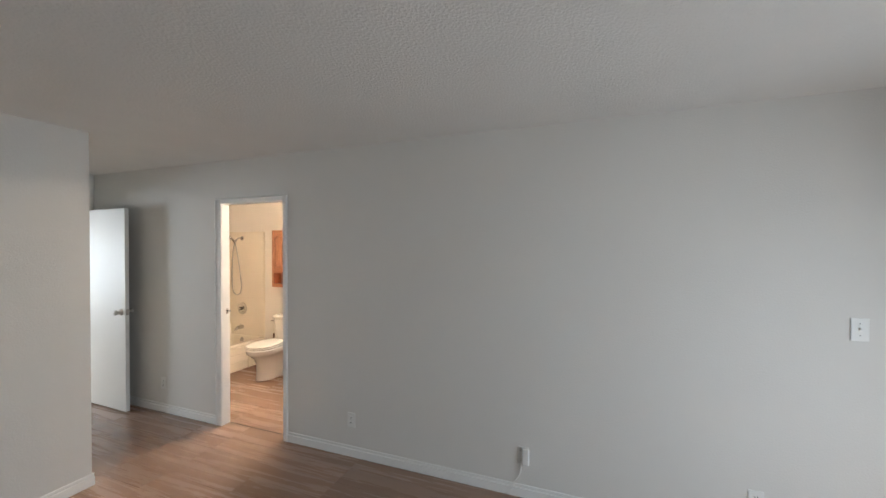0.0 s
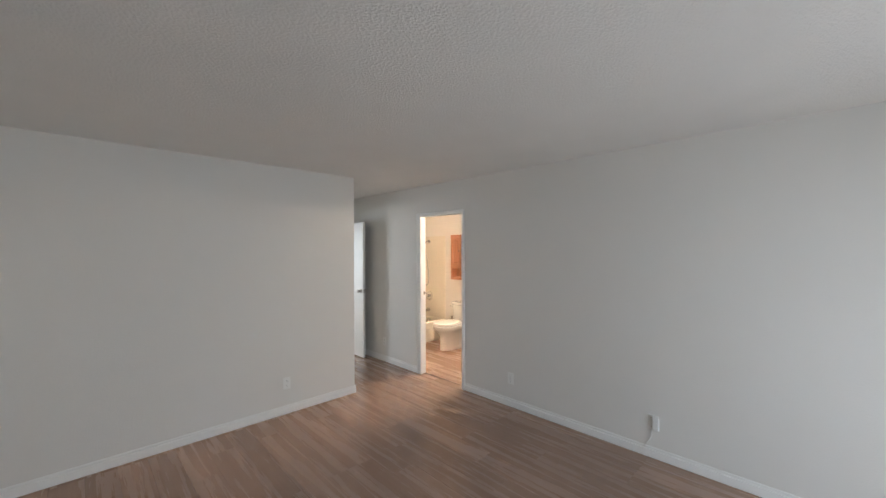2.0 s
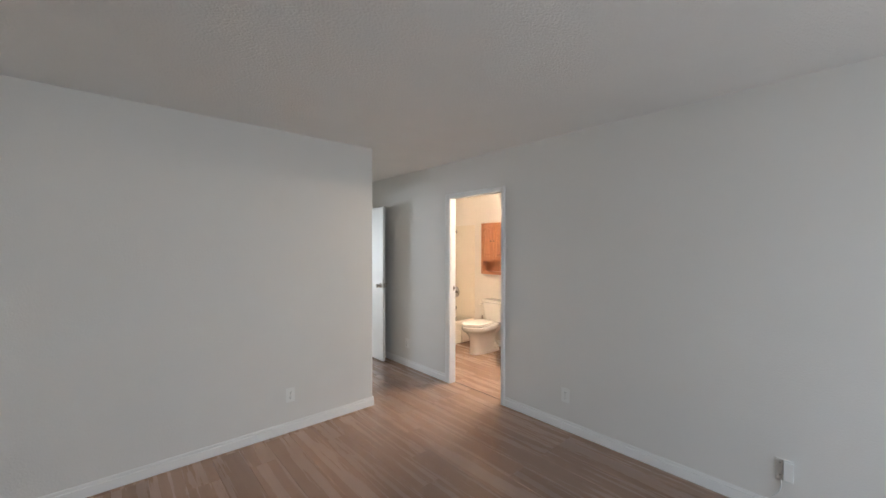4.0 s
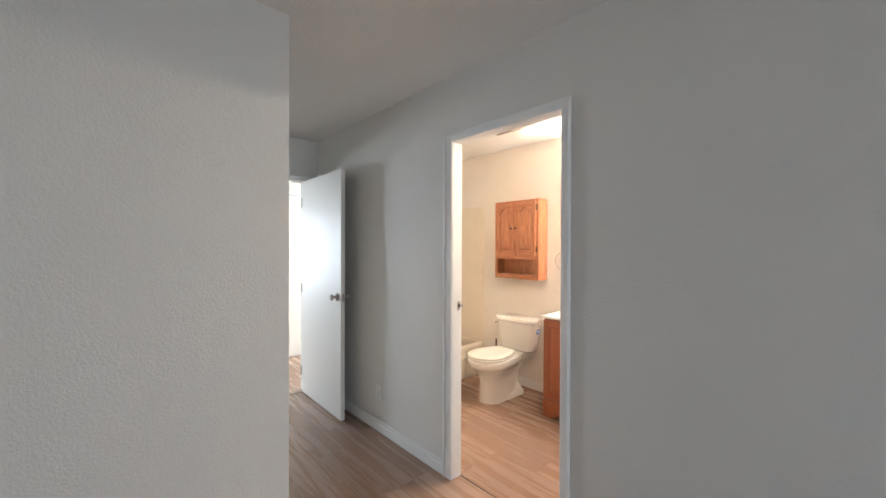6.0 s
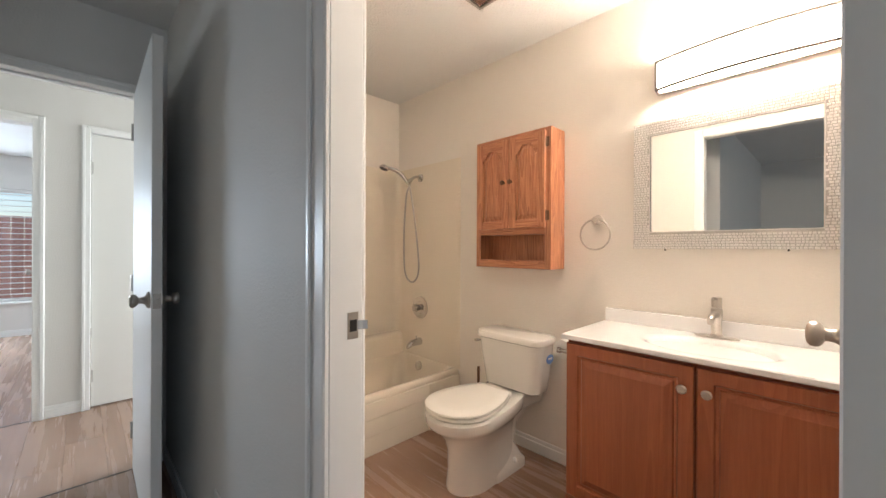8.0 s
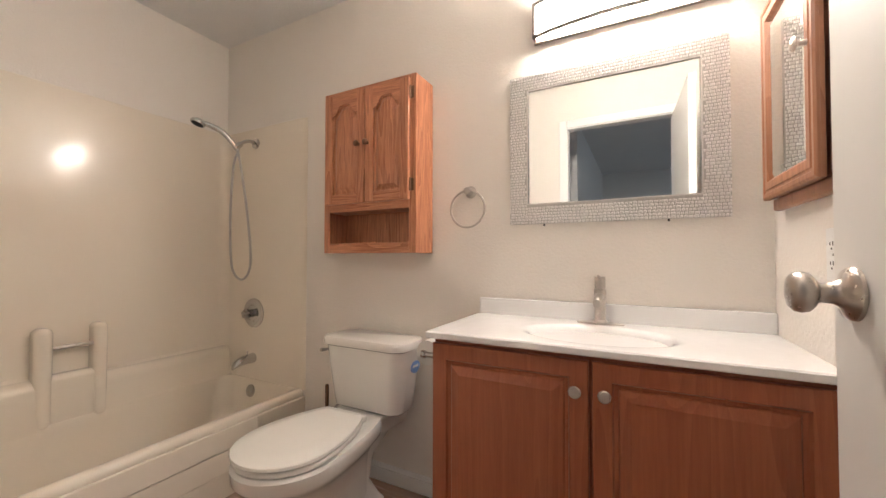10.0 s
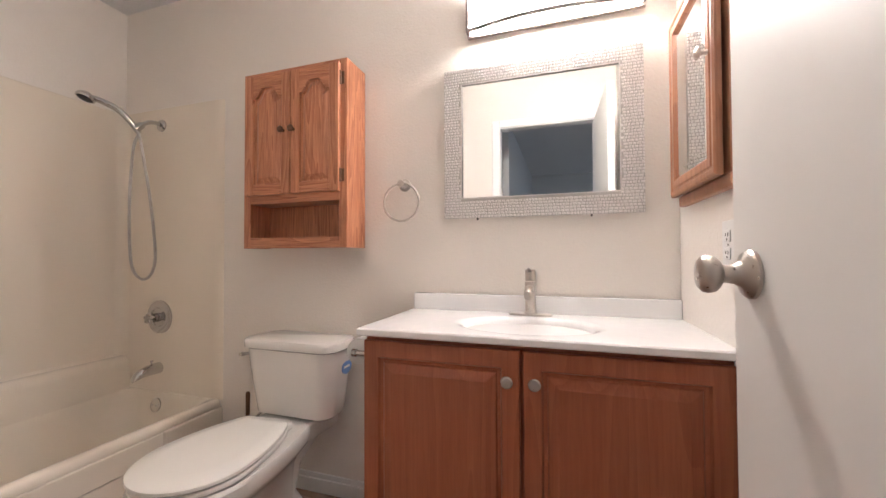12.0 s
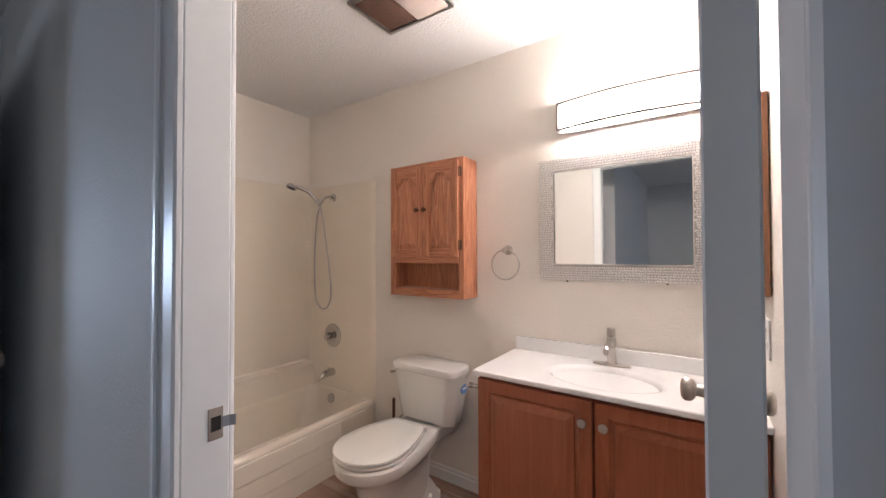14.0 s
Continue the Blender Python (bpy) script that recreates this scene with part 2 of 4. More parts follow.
def wall_y(name, y0, y1, x0, x1, holes, material, label):
    bm, x = bmesh.new(), x0
    for a, b, c, d in sorted(holes):
        add_box(bm, (x, y0, 0), (a, y1, H))
        if c > 0:
            add_box(bm, (a, y0, 0), (b, y1, c))
        add_box(bm, (a, y0, d), (b, y1, H))
        x = b
    add_box(bm, (x, y0, 0), (x1, y1, H))
    return structure(name, bm, material, label)


PW = "off-white orange-peel painted wall"
wall_x("wall_east", 0.0, 0.04, SY - 0.1, YH, [(BY0 - 0.02, BY1 + 0.02, 0, BZ + 0.02)], WALL, PW)
wall_x("wall_bathroom_west", 0.04, WT, YR - 0.12, YT + 0.06, [(BY0 - 0.02, BY1 + 0.02, 0, BZ + 0.02)], BATH_WALL, "cream painted bathroom wall")
wall_x("wall_bathroom_back", XW, XW + 0.1, YR - 0.12, YT + 0.06, [], BATH_WALL, "cream painted bathroom wall")
wall_y("wall_bathroom_right", YR - 0.12, YR, WT, XW, [], BATH_WALL, "cream painted bathroom wall")
wall_y("wall_bathroom_tub", YT, YT + 0.06, WT, XW, [], BATH_WALL, "cream painted bathroom wall")
wall_y("wall_north", LY, LY + 0.1, WX, LX, [], WALL, PW)
wall_x("wall_passage", LX - 0.1, LX, LY + 0.1, YH, [(1.36, 2.28, 0, 2.03)], WALL, PW)
wall_y("wall_hall", YH, YH + 0.115, -3.1, 2.6, [(HX0 - 0.02, HX1 + 0.02, 0, HZ + 0.02)], WALL, PW)
wall_y("wall_hall_far", YF, YF + 0.1, -3.1, 2.6, [(-1.365, -0.575, 0, 2.06), (-0.305, 0.465, 0, 2.06)], WALL, PW)
wall_x("wall_hall_end", 2.5, 2.6, YH + 0.115, YF, [(2.86, 3.84, 0.3, 2.2)], WALL, PW)
wall_x("wall_hall_west", -3.2, -3.1, YH, YE, [(2.88, 3.82, 0.25, 2.2)], WALL, PW)
wall_x("wall_far_room_east", 1.2, 1.3, YF + 0.1, YE, [], WALL, PW)
wall_y("wall_far_room_end", YE, YE + 0.12, -3.2, 1.3, [(-1.60, -0.684, 0.47, 1.99)], WALL, PW)
wall_y("wall_south", SY - 0.1, SY, WX - 0.1, 0.0, [(-2.75, -0.65, 0.1, 2.1)], WALL, PW)
wall_x("wall_west", WX - 0.1, WX, SY - 0.1, LY + 0.1, [], WALL, PW)
wall_y("wall_closet_back", YH - 0.1, YH, WX, LX - 0.1, [], WALL, PW)


def casing(name, axis, face, out, a, b, top, width=0.058, depth=0.10, wb=None, wt=None):
    """Door lining, stop and moulded casing on one face of a wall. axis 0: the wall runs along y."""
    frame_ob = thing(name, "white painted wood door frame and casing", "door frame", None, "", "structure")

    wb, wt = wb or width, wt or width

    def put(u0, u1, w0, w1, z0, z1):
        lo, hi = (u0, w0, z0), (u1, w1, z1)
        if axis == 0:
            lo, hi = (w0, u0, z0), (w1, u1, z1)
        return lo, hi

    f0, f1 = sorted((face, face + out * 0.014))
    for nm, u0, u1, z0, z1 in (("casing_side", a - width, a, 0, top + wt), ("casing_side", b, b + wb, 0, top + wt), ("casing_head", a, b, top, top + wt)):
        bm = box(*put(u0, u1, f0, f1, z0, z1), bevel=0.004)
        # raised outer bead
        g0, g1 = sorted((face + out * 0.014, face + out * 0.020))
        if nm == "casing_head":
            add_box(bm, *put(u0 - width * 0.4, u1 + width * 0.4, g0, g1, z1 - wt * 0.4, z1 - 0.003), bevel=0.003)
        else:
            e0, e1 = (u0 + 0.003, u0 + width * 0.4) if u0 < a else (u1 - width * 0.4, u1 - 0.003)
            add_box(bm, *put(e0, e1, g0, g1, z0, z1 - wt * 0.4), bevel=0.003)
        part(nm, bm, TRIM, frame_ob)
    w0, w1 = sorted((face + out * 0.002, face - out * depth))
    part("jamb", box(*put(a - 0.019, a, w0, w1, 0, top), bevel=0.002), TRIM, frame_ob)
    part("jamb", box(*put(b, b + 0.019, w0, w1, 0, top), bevel=0.002), TRIM, frame_ob)
    part("jamb_head", box(*put(a - 0.019, b + 0.019, w0, w1, top, top + 0.019), bevel=0.002), TRIM, frame_ob)
    return frame_ob


door_1 = casing("door_frame_bathroom", 0, 0.0, -1, BY0, BY1, BZ, width=0.047, depth=WT, wb=0.072, wt=0.050)
door_2 = casing("door_frame_hall", 1, YH, -1, HX0, HX1, HZ, width=0.05, depth=0.115)
casing("door_frame_far_room", 1, YF, -1, -1.346, -0.594, 2.06, width=0.06)
casing("door_frame_hall_closet", 1, YF, -1, -0.30, 0.46, 2.06, width=0.05)
casing("door_frame_passage_closet", 0, LX, 1, 1.38, 2.26, 2.01, width=0.06)
# casings on the bathroom side of its doorway
for nm, lo, hi in (("casing_side", (WT, BY1 + 0.006, 0), (WT + 0.012, BY1 + 0.064, BZ + 0.064)), ("casing_side", (WT, BY0 - 0.064, 0), (WT + 0.012, BY0 - 0.006, BZ + 0.064)),
                   ("casing_head", (WT, BY0 - 0.006, BZ + 0.006), (WT + 0.012, BY1 + 0.006, BZ + 0.064))):
    part(nm, box(lo, hi, 0.004), TRIM, door_1)
part("stop_head", box((HX0, YH + 0.045, HZ - 0.010), (HX1, YH + 0.07, HZ), 0.002), TRIM, door_2)
part("stop_side", box((HX0, YH + 0.045, 0), (HX0 + 0.010, YH + 0.07, HZ - 0.01), 0.002), TRIM, door_2)


def strike(parent, m, side=1):
    """A strike plate with its hole and curved lip; local x to the room, y out of the jamb."""
    p = part("strike_plate", box((-0.012, -0.001, -0.027), (0.012, 0.0015, 0.027), 0.0005), NICKEL, parent, "brushed nickel strike plate", at=m)
    part("hole", box((-0.008, 0.0016, -0.012), (0.008, 0.0022, 0.012)), DARK, p)
    part("lip", prism([(side * u, v) for u, v in ((0.010, 0.0), (0.020, 0.003), (0.030, 0.009), (0.028, 0.011), (0.020, 0.006), (0.010, 0.003))], 2, -0.009, 0.009), STEEL, p)


strike(door_1, pose(0.050, BY1, 1.05, 0, 0, 180), -1)
strike(door_2, pose(HX0, YH + 0.02, 1.04, 0, 0, -90))


def baseboard(name, x0, y0, x1, y1, side):
    """Skirting from one floor point to another, thick to the given side (a unit pair)."""
    bm = bmesh.new()
    for t, z0, z1, bevel in ((0.013, 0.001, 0.062, 0.003), (0.0085, 0.0622, 0.086, 0.004)):
        lo = (min(x0, x1, x0 + side[0] * t, x1 + side[0] * t), min(y0, y1, y0 + side[1] * t, y1 + side[1] * t), z0)
        hi = (max(x0, x1, x0 + side[0] * t, x1 + side[0] * t), max(y0, y1, y0 + side[1] * t, y1 + side[1] * t), z1)
        add_box(bm, lo, hi, bevel, 2)
    structure(name, bm, TRIM, "white painted baseboard with a stepped top")


for x0, y0, x1, y1, s in (
        (0, SY, 0, BY0 - 0.047, (-1, 0)), (0, BY1 + 0.072, 0, YH, (-1, 0)), (WX, LY, LX + 0.012, LY, (0, -1)), (LX, LY + 0.001, LX, 1.32, (1, 0)),
        (LX, 2.32, LX, YH - 0.02, (1, 0)), (WX, SY, WX, LY - 0.013, (1, 0)), (XW, 0.875, XW, 1.905, (-1, 0)), (WT, BY1 + 0.066, WT, 1.905, (1, 0)),
        (-0.534, YF, -0.35, YF, (0, -1)), (0.51, YF, 2.5, YF, (0, -1)), (-3.1, YF, -1.406, YF, (0, -1)), (-3.1, YE, 1.2, YE, (0, -1)), (0.02, YH + 0.115, 2.5, YH + 0.115, (0, 1))):
    baseboard("baseboard", x0, y0, x1, y1, s)
# thin dark seams where the floors meet
structure("seam_bathroom", box((0.0702, BY0, -0.009), (0.0785, BY1, 0.002)), SEAM, "dark floor seam")
structure("seam_hall", box((HX0 - 0.02, 2.703, -0.009), (HX1 + 0.02, 2.712, 0.002)), SEAM, "dark floor seam")
structure("seam_far_room", box((-1.346, YF + 0.015, -0.009), (-0.594, YF + 0.025, 0.002)), SEAM, "dark floor seam")

# ---- outdoors ----
structure("ground", box((-400, -400, -0.6), (400, 400, -0.25)), GROUND, "bare dry ground outside the windows")
fence = thing("fence", "reddish-brown wooden board fence outside the window", "fence", pose(0, 9.6, -0.25))
for i in range(34):
    part("board", box((-3.6 + i * 0.15, 0, 0), (-3.6 + i * 0.15 + 0.142, 0.02, 1.98), 0.004), FENCE, fence)
part("rail", box((-3.6, 0.02, 0.4), (1.5, 0.06, 0.49)), FENCE, fence)
part("rail", box((-3.6, 0.02, 1.5), (1.5, 0.06, 1.59)), FENCE, fence)


def window(name, axis, at, a, b, z0, z1, depth, mid=True):
    """A white sliding window in an opening; axis 1: the wall runs along x."""
    w = thing(name, "white-framed window", "window", None, "", "structure")

    def put(u0, u1, w0, w1, c, d):
        return ((u0, w0, c), (u1, w1, d)) if axis == 1 else ((w0, u0, c), (w1, u1, d))
    t = 0.045
    fr = part("window_frame", boxes(put(a, a + t, at, at + depth, z0, z1), put(b - t, b, at, at + depth, z0, z1), put(a + t, b - t, at, at + depth, z0, z0 + t),
                                    put(a + t, b - t, at, at + depth, z1 - t, z1)), TRIM, w)
    c = (a + b) / 2
    if mid:
        part("meeting_rail", box(*put(c - 0.02, c + 0.02, at + 0.004, at + depth - 0.004, z0 + t, z1 - t)), TRIM, w)
    for u0, u1 in ((a + t, c - 0.02), (c + 0.02, b - t)) if mid else ((a + t, b - t),):
        g = part("pane", box(*put(u0, u1, at + depth * 0.45, at + depth * 0.45 + 0.004, z0 + t, z1 - t)), GLASS, w)
        g.visible_shadow = False
    return w


window("window_bedroom", 1, SY - 0.09, -2.75, -0.65, 0.1, 2.1, 0.06)
window("window_living", 0, -3.19, 2.88, 3.82, 0.25, 2.2, 0.06)
window("window_hall", 0, 2.53, 2.86, 3.84, 0.3, 2.2, 0.06)
win = window("window_far_room", 1, YE + 0.05, -1.60, -0.684, 0.47, 1.99, 0.06, mid=False)
part("window_sill", box((-1.64, YE - 0.03, 0.44), (-0.644, YE + 0.05, 0.468), 0.004), TRIM, win)
blind = thing("window_blind", "white horizontal slat blind, slats open", "blind", pose(-1.142, YE + 0.022, 0))
part("head_rail", box((-0.44, -0.02, 1.945), (0.44, 0.02, 1.985), 0.003), PLASTIC, blind)
part("bottom_rail", box((-0.44, -0.02, 0.485), (0.44, 0.02, 0.505), 0.003), PLASTIC, blind)
slat = box((-0.44, -0.022, -0.0015), (0.44, 0.022, 0.0015))
first = part("slat", slat, PLASTIC, blind, at=pose(0, 0, 0.57, 14))
for i in range(1, 19):
    s = new("slat", first.data)
    s.parent, s.matrix_basis = blind, pose(0, 0, 0.57 + i * 0.0745, 14)
for x in (-0.3, 0.0, 0.3):
    part("cord", tube([(x, -0.024, 0.5), (x, -0.024, 1.95)], 0.003, 6), STEEL, blind)

# ---- doors ----
KNOB = [(0.001, 0.0), (0.033, 0.0), (0.033, 0.004), (0.029, 0.009), (0.018, 0.013), (0.0135, 0.020), (0.012, 0.030), (0.013, 0.034), (0.019, 0.037), (0.0245, 0.042),
        (0.0262, 0.049), (0.0250, 0.056), (0.0195, 0.061), (0.011, 0.063), (0.001, 0.0635)]


def slab_door(name, label, m, width, height, knob_z=1.03, knob_side=1, thick=0.035, hinges=True):
    """A flush door; local x from the hinge to the free edge, front face towards +y at y = 0."""
    d = thing(name, label, "door", m)
    part("door_leaf", box((0, -thick, 0.012), (width, 0, height), 0.002), DOORPAINT, d)
    kx = width - 0.062
    k = part("doorknob", lathe(KNOB, 32), NICKEL, d, "brushed nickel doorknob", True, pose(kx, 0.0005, knob_z, -90))
    k2 = part("doorknob", lathe(KNOB, 32), NICKEL, d, "brushed nickel doorknob", True, pose(kx, -thick - 0.0005, knob_z, 90))
    lp = part("latch_plate", box((width - 0.001, -thick * 0.5 - 0.0125, knob_z - 0.029), (width + 0.002, -thick * 0.5 + 0.0125, knob_z + 0.029), 0.001), NICKEL, d)
    part("latch_bolt", box((width + 0.002, -thick * 0.5 - 0.006, knob_z - 0.008), (width + 0.012, -thick * 0.5 + 0.006, knob_z + 0.008), 0.002), NICKEL, lp)
    if hinges:
        for z in (0.22, height * 0.5, height - 0.2):
            part("hinge", tube([(-0.004, -thick - 0.004, z - 0.045), (-0.004, -thick - 0.004, z + 0.045)], 0.006, 10), STEEL, d)
    return d


slab_door("bathroom_door", "white painted flush bathroom door standing open, with nickel knob", pose(0.078, 0.0655, 0, 0, 0, -2.0), 0.722, 2.008, 1.035)
slab_door("hall_door", "white painted flush door standing open towards the passage, nickel knob", pose(-0.112, 2.69, 0, 0, 0, -90.6), 0.815, 2.03, 1.0)
slab_door("far_room_door", "white flush door standing open into the far room", pose(-0.60, 4.0, 0, 0, 0, 91.5), 0.75, 2.045, 1.0)
closet = thing("hall_closet_door", "white flush hall closet door, closed, with steel hinges", "door", pose(0.456, 3.915, 0, 0, 0, 180))
part("door_leaf", box((0, -0.035, 0.012), (0.752, 0, 2.055), 0.002), DOORPAINT, closet)
for z in (0.243, 1.80):
    hg = part("hinge", box((0.742, 0.0005, z - 0.045), (0.768, 0.003, z + 0.045), 0.001), STEEL, closet, "steel butt hinge")
    part("hinge_pin", tube([(0.755, 0.007, z - 0.048), (0.755, 0.007, z + 0.048)], 0.006, 10), STEEL, hg)
pc = thing("passage_closet_door", "white flush passage closet door, closed, with a finger pull", "door", pose(LX - 0.03, 1.384, 0))
part("door_leaf", box((-0.035, 0, 0.012), (0, 0.872, 2.006), 0.002), DOORPAINT, pc)
part("finger_pull", lathe([(0.001, 0), (0.022, 0), (0.022, 0.003), (0.016, 0.004), (0.014, 0.001), (0.001, 0.001)], 20), BRONZE, pc, "dark bronze finger pull", True, pose(0.0005, 0.30, 1.0, 0, 90))

# ---- plates on the walls ----


def outlet(name, label, m, toggle=False):
    """A cover plate; local z up, y out of the wall, x across."""
    o = thing(name, label, "switch" if toggle else "outlet", m, "" if toggle else "wall outlets")
    part("cover_plate", box((-0.036, 0, -0.058), (0.036, 0.006, 0.058), 0.004, 2), PLASTIC, o)
    if toggle:
        part("toggle", prism([(0.004, -0.006), (0.019, 0.005), (0.019, 0.010), (0.004, 0.007)], 0, -0.005, 0.005), PLASTIC, o)
        for z in (-0.03, 0.03):
            part("screw", lathe([(0.001, 0), (0.0035, 0), (0.003, 0.0015), (0.001, 0.0016)], 10), STEEL, o, at=pose(0, 0.006, z, -90))
        return o
    for z in (-0.021, 0.021):
        r = part("receptacle", box((-0.017, 0.006, z - 0.014), (0.017, 0.0085, z + 0.014), 0.004, 2), PLASTIC, o)
        for x, h in ((-0.0065, 0.0045), (0.0065, 0.0035)):
            part("slot", box((x - 0.0013, 0.0086, z + 0.003 - h), (x + 0.0013, 0.0092, z + 0.003 + h)), DARK, r)
        part("slot", lathe([(0.0005, 0), (0.0025, 0), (0.0025, 0.0006), (0.0005, 0.0006)], 10), DARK, r, at=pose(0, 0.0086, z - 0.008, -90))
    part("screw", lathe([(0.001, 0), (0.003, 0), (0.0025, 0.0012), (0.001, 0.0013)], 10), STEEL, o, at=pose(0, 0.006, 0, -90))
    return o


DUP = "white duplex wall outlet"
outlet("wall_outlet", DUP, pose(-0.0005, -0.657, 0.29, 0, 0, 90))
outlet("wall_outlet", DUP, pose(-0.0005, -3.24, 0.28, 0, 0, 90))
outlet("wall_outlet", DUP, pose(-0.0005, 1.554, 0.29, 0, 0, 90))
outlet("wall_outlet", DUP, pose(-1.71, LY - 0.0005, 0.303, 0, 0, 180))
outlet("wall_outlet", DUP + " beside the vanity", pose(1.195, YR + 0.0005, 1.085))
outlet("light_switch", "white toggle light switch plate", pose(-0.0005, -3.655, 1.243, 0, 0, 90), True)
jack = thing("phone_jack", "white surface-mounted phone jack box with a cord", "jack", pose(-0.0005, -1.995, 0.277, 0, 0, 90))
part("cover_plate", box((-0.036, 0, -0.058), (0.036, 0.006, 0.058), 0.004, 2), PLASTIC, jack)
part("jack_box", box((-0.040, 0.006, -0.052), (0.004, 0.032, 0.056), 0.006, 3), PLASTIC, jack)
for z in (-0.034, 0.034):
    part("screw", lathe([(0.001, 0), (0.004, 0), (0.003, 0.0015), (0.001, 0.0016)], 10), STEEL, jack, at=pose(0.018, 0.006, z, -90))
part("cord", tube(smooth_path([(0.015, 0.006, -0.056), (0.012, 0.012, -0.09), (0.022, 0.014, -0.13), (0.05, 0.016, -0.17), (0.072, 0.018, -0.215), (0.10, 0.018, -0.262), (0.108, 0.022, -0.272)], 6), 0.003, 8),
     PLASTIC, jack, "thin white cord", True)

# ---- bathtub and surround ----
TY, RIM, TX = 1.905, 0.352, WT + 0.003


def rounded(x0, x1, y0, y1, r, z, n=6):
    out = []
    for cx, cy, a0 in ((x1 - r, y1 - r, 0), (x0 + r, y1 - r, 90), (x0 + r, y0 + r, 180), (x1 - r, y0 + r, 270)):
        for k in range(n + 1):
            a = radians(a0 + 90 * k / n)
            out.append((cx + r * math.cos(a), cy + r * math.sin(a), z))
    return out


tub = thing("bathtub", "cream moulded bathtub with a stepped apron", "bathtub", pose(0, 0, 0))
ex = XW - 0.003
part("basin", loft([rounded(TX, ex, TY + 0.022, YT - 0.003, 0.012, 0.006), rounded(TX, ex, TY + 0.022, YT - 0.003, 0.012, 0.29), rounded(TX, ex, TY + 0.006, YT - 0.003, 0.012, RIM - 0.034), rounded(TX, ex, TY + 0.007, YT - 0.003, 0.012, RIM - 0.018),
                    rounded(TX, ex, TY + 0.014, YT - 0.003, 0.012, RIM - 0.006), rounded(TX, ex, TY + 0.026, YT - 0.003, 0.012, RIM), rounded(TX + 0.004, ex - 0.004, TY + 0.042, YT - 0.006, 0.014, RIM),
                    rounded(TX + 0.014, ex - 0.014, TY + 0.056, YT - 0.080, 0.05, RIM - 0.006), rounded(TX + 0.022, ex - 0.018, TY + 0.066, YT - 0.084, 0.07, RIM - 0.020), rounded(TX + 0.035, ex - 0.026, TY + 0.074, YT - 0.088, 0.09, RIM - 0.05),
                    rounded(TX + 0.10, ex - 0.05, TY + 0.090, YT - 0.10, 0.11, 0.18), rounded(TX + 0.18, ex - 0.09, TY + 0.120, YT - 0.12, 0.12, 0.07),
                    rounded(TX + 0.28, ex - 0.2, TY + 0.2, YT - 0.17, 0.1, 0.045)]), ACRYLIC, tub, smooth=True)
ap = part("apron", box((TX, TY + 0.012, 0.003), (ex, TY + 0.021, 0.302), 0.002), ACRYLIC, tub)
for i, (z0, z1) in enumerate(((0.004, 0.112), (0.116, 0.214), (0.218, 0.315))):
    part("apron_band", box((TX + 0.002, TY + 0.010 - 0.006 * i, z0), (1.312, TY + 0.014, z1), 0.005, 2), ACRYLIC, ap)
part("apron_end", box((1.305, TY - 0.006, 0.004), (ex, TY + 0.014, 0.318), 0.008, 2), ACRYLIC, ap)

sur = thing("shower_surround", "cream glossy moulded shower surround above the tub", "shower surround", pose(0, 0, 0))
part("back_panel", box((TX + 0.012, YT - 0.014, RIM + 0.001), (ex - 0.012, YT - 0.002, 1.86), 0.004, 2), ACRYLIC, sur)
part("end_panel", prism([(XW - 0.0005, TY), (XW - 0.004, TY + 0.003), (ex - 0.007, TY + 0.03), (ex - 0.008, TY + 0.06), (ex - 0.008, YT - 0.002), (XW - 0.0005, YT - 0.002)], 2, RIM - 0.004, 1.86), ACRYLIC, sur, smooth=True)
part("end_panel", box((TX - 0.003, TY, RIM + 0.001), (TX + 0.011, YT - 0.002, 1.86), 0.004, 2), ACRYLIC, sur)


def cove(cx, cy, sx, sy, r=0.05):
    """The rounded inner corner of the surround."""
    pts = [(cx, cy)] + [(cx + sx * r * (1 - math.sin(a)), cy + sy * r * (1 - math.cos(a))) for a in [math.pi / 2 * k / 8 for k in range(9)]]
    return prism(pts, 2, RIM + 0.002, 1.855)


part("cove", cove(ex - 0.0078, YT - 0.0135, -1, -1), ACRYLIC, sur, smooth=True)
part("cove", cove(TX + 0.0105, YT - 0.0135, 1, -1), ACRYLIC, sur, smooth=True)


def ledge(x0, x1, top, d):
    curve = [(YT - d + 0.008 + 0.050 * (1 - math.cos(a)), top - 0.044 + 0.044 * math.sin(a)) for a in [math.pi / 2 * k / 8 for k in range(9)]]
    return prism([(YT - 0.010, RIM - 0.030), (YT - d, RIM - 0.030), (YT - d + 0.003, RIM + 0.05)] + curve + [(YT - 0.022, top + 0.004), (YT - 0.010, top + 0.016)], 0, x0, x1)


part("ledge", ledge(TX + 0.012, 0.740, 0.545, 0.085), ACRYLIC, sur, smooth=True)
part("ledge", ledge(0.955, ex - 0.012, 0.52, 0.082), ACRYLIC, sur, smooth=True)
part("post", box((0.722, YT - 0.088, RIM - 0.030), (0.784, YT + 0.000, 0.765), 0.028, 6), ACRYLIC, sur, smooth=True)
part("post", box((0.921, YT - 0.088, RIM - 0.030), (0.975, YT + 0.000, 0.765), 0.024, 6), ACRYLIC, sur, smooth=True)
part("soap_shelf", box((0.765, YT - 0.080, RIM - 0.030), (0.942, YT - 0.006, 0.553), 0.025, 5), ACRYLIC, sur, smooth=True)
part("grab_bar", tube([(0.775, YT - 0.062, 0.672), (0.93, YT - 0.062, 0.672)], 0.0095, 14), NICKEL, sur, "brushed metal grab bar", True)

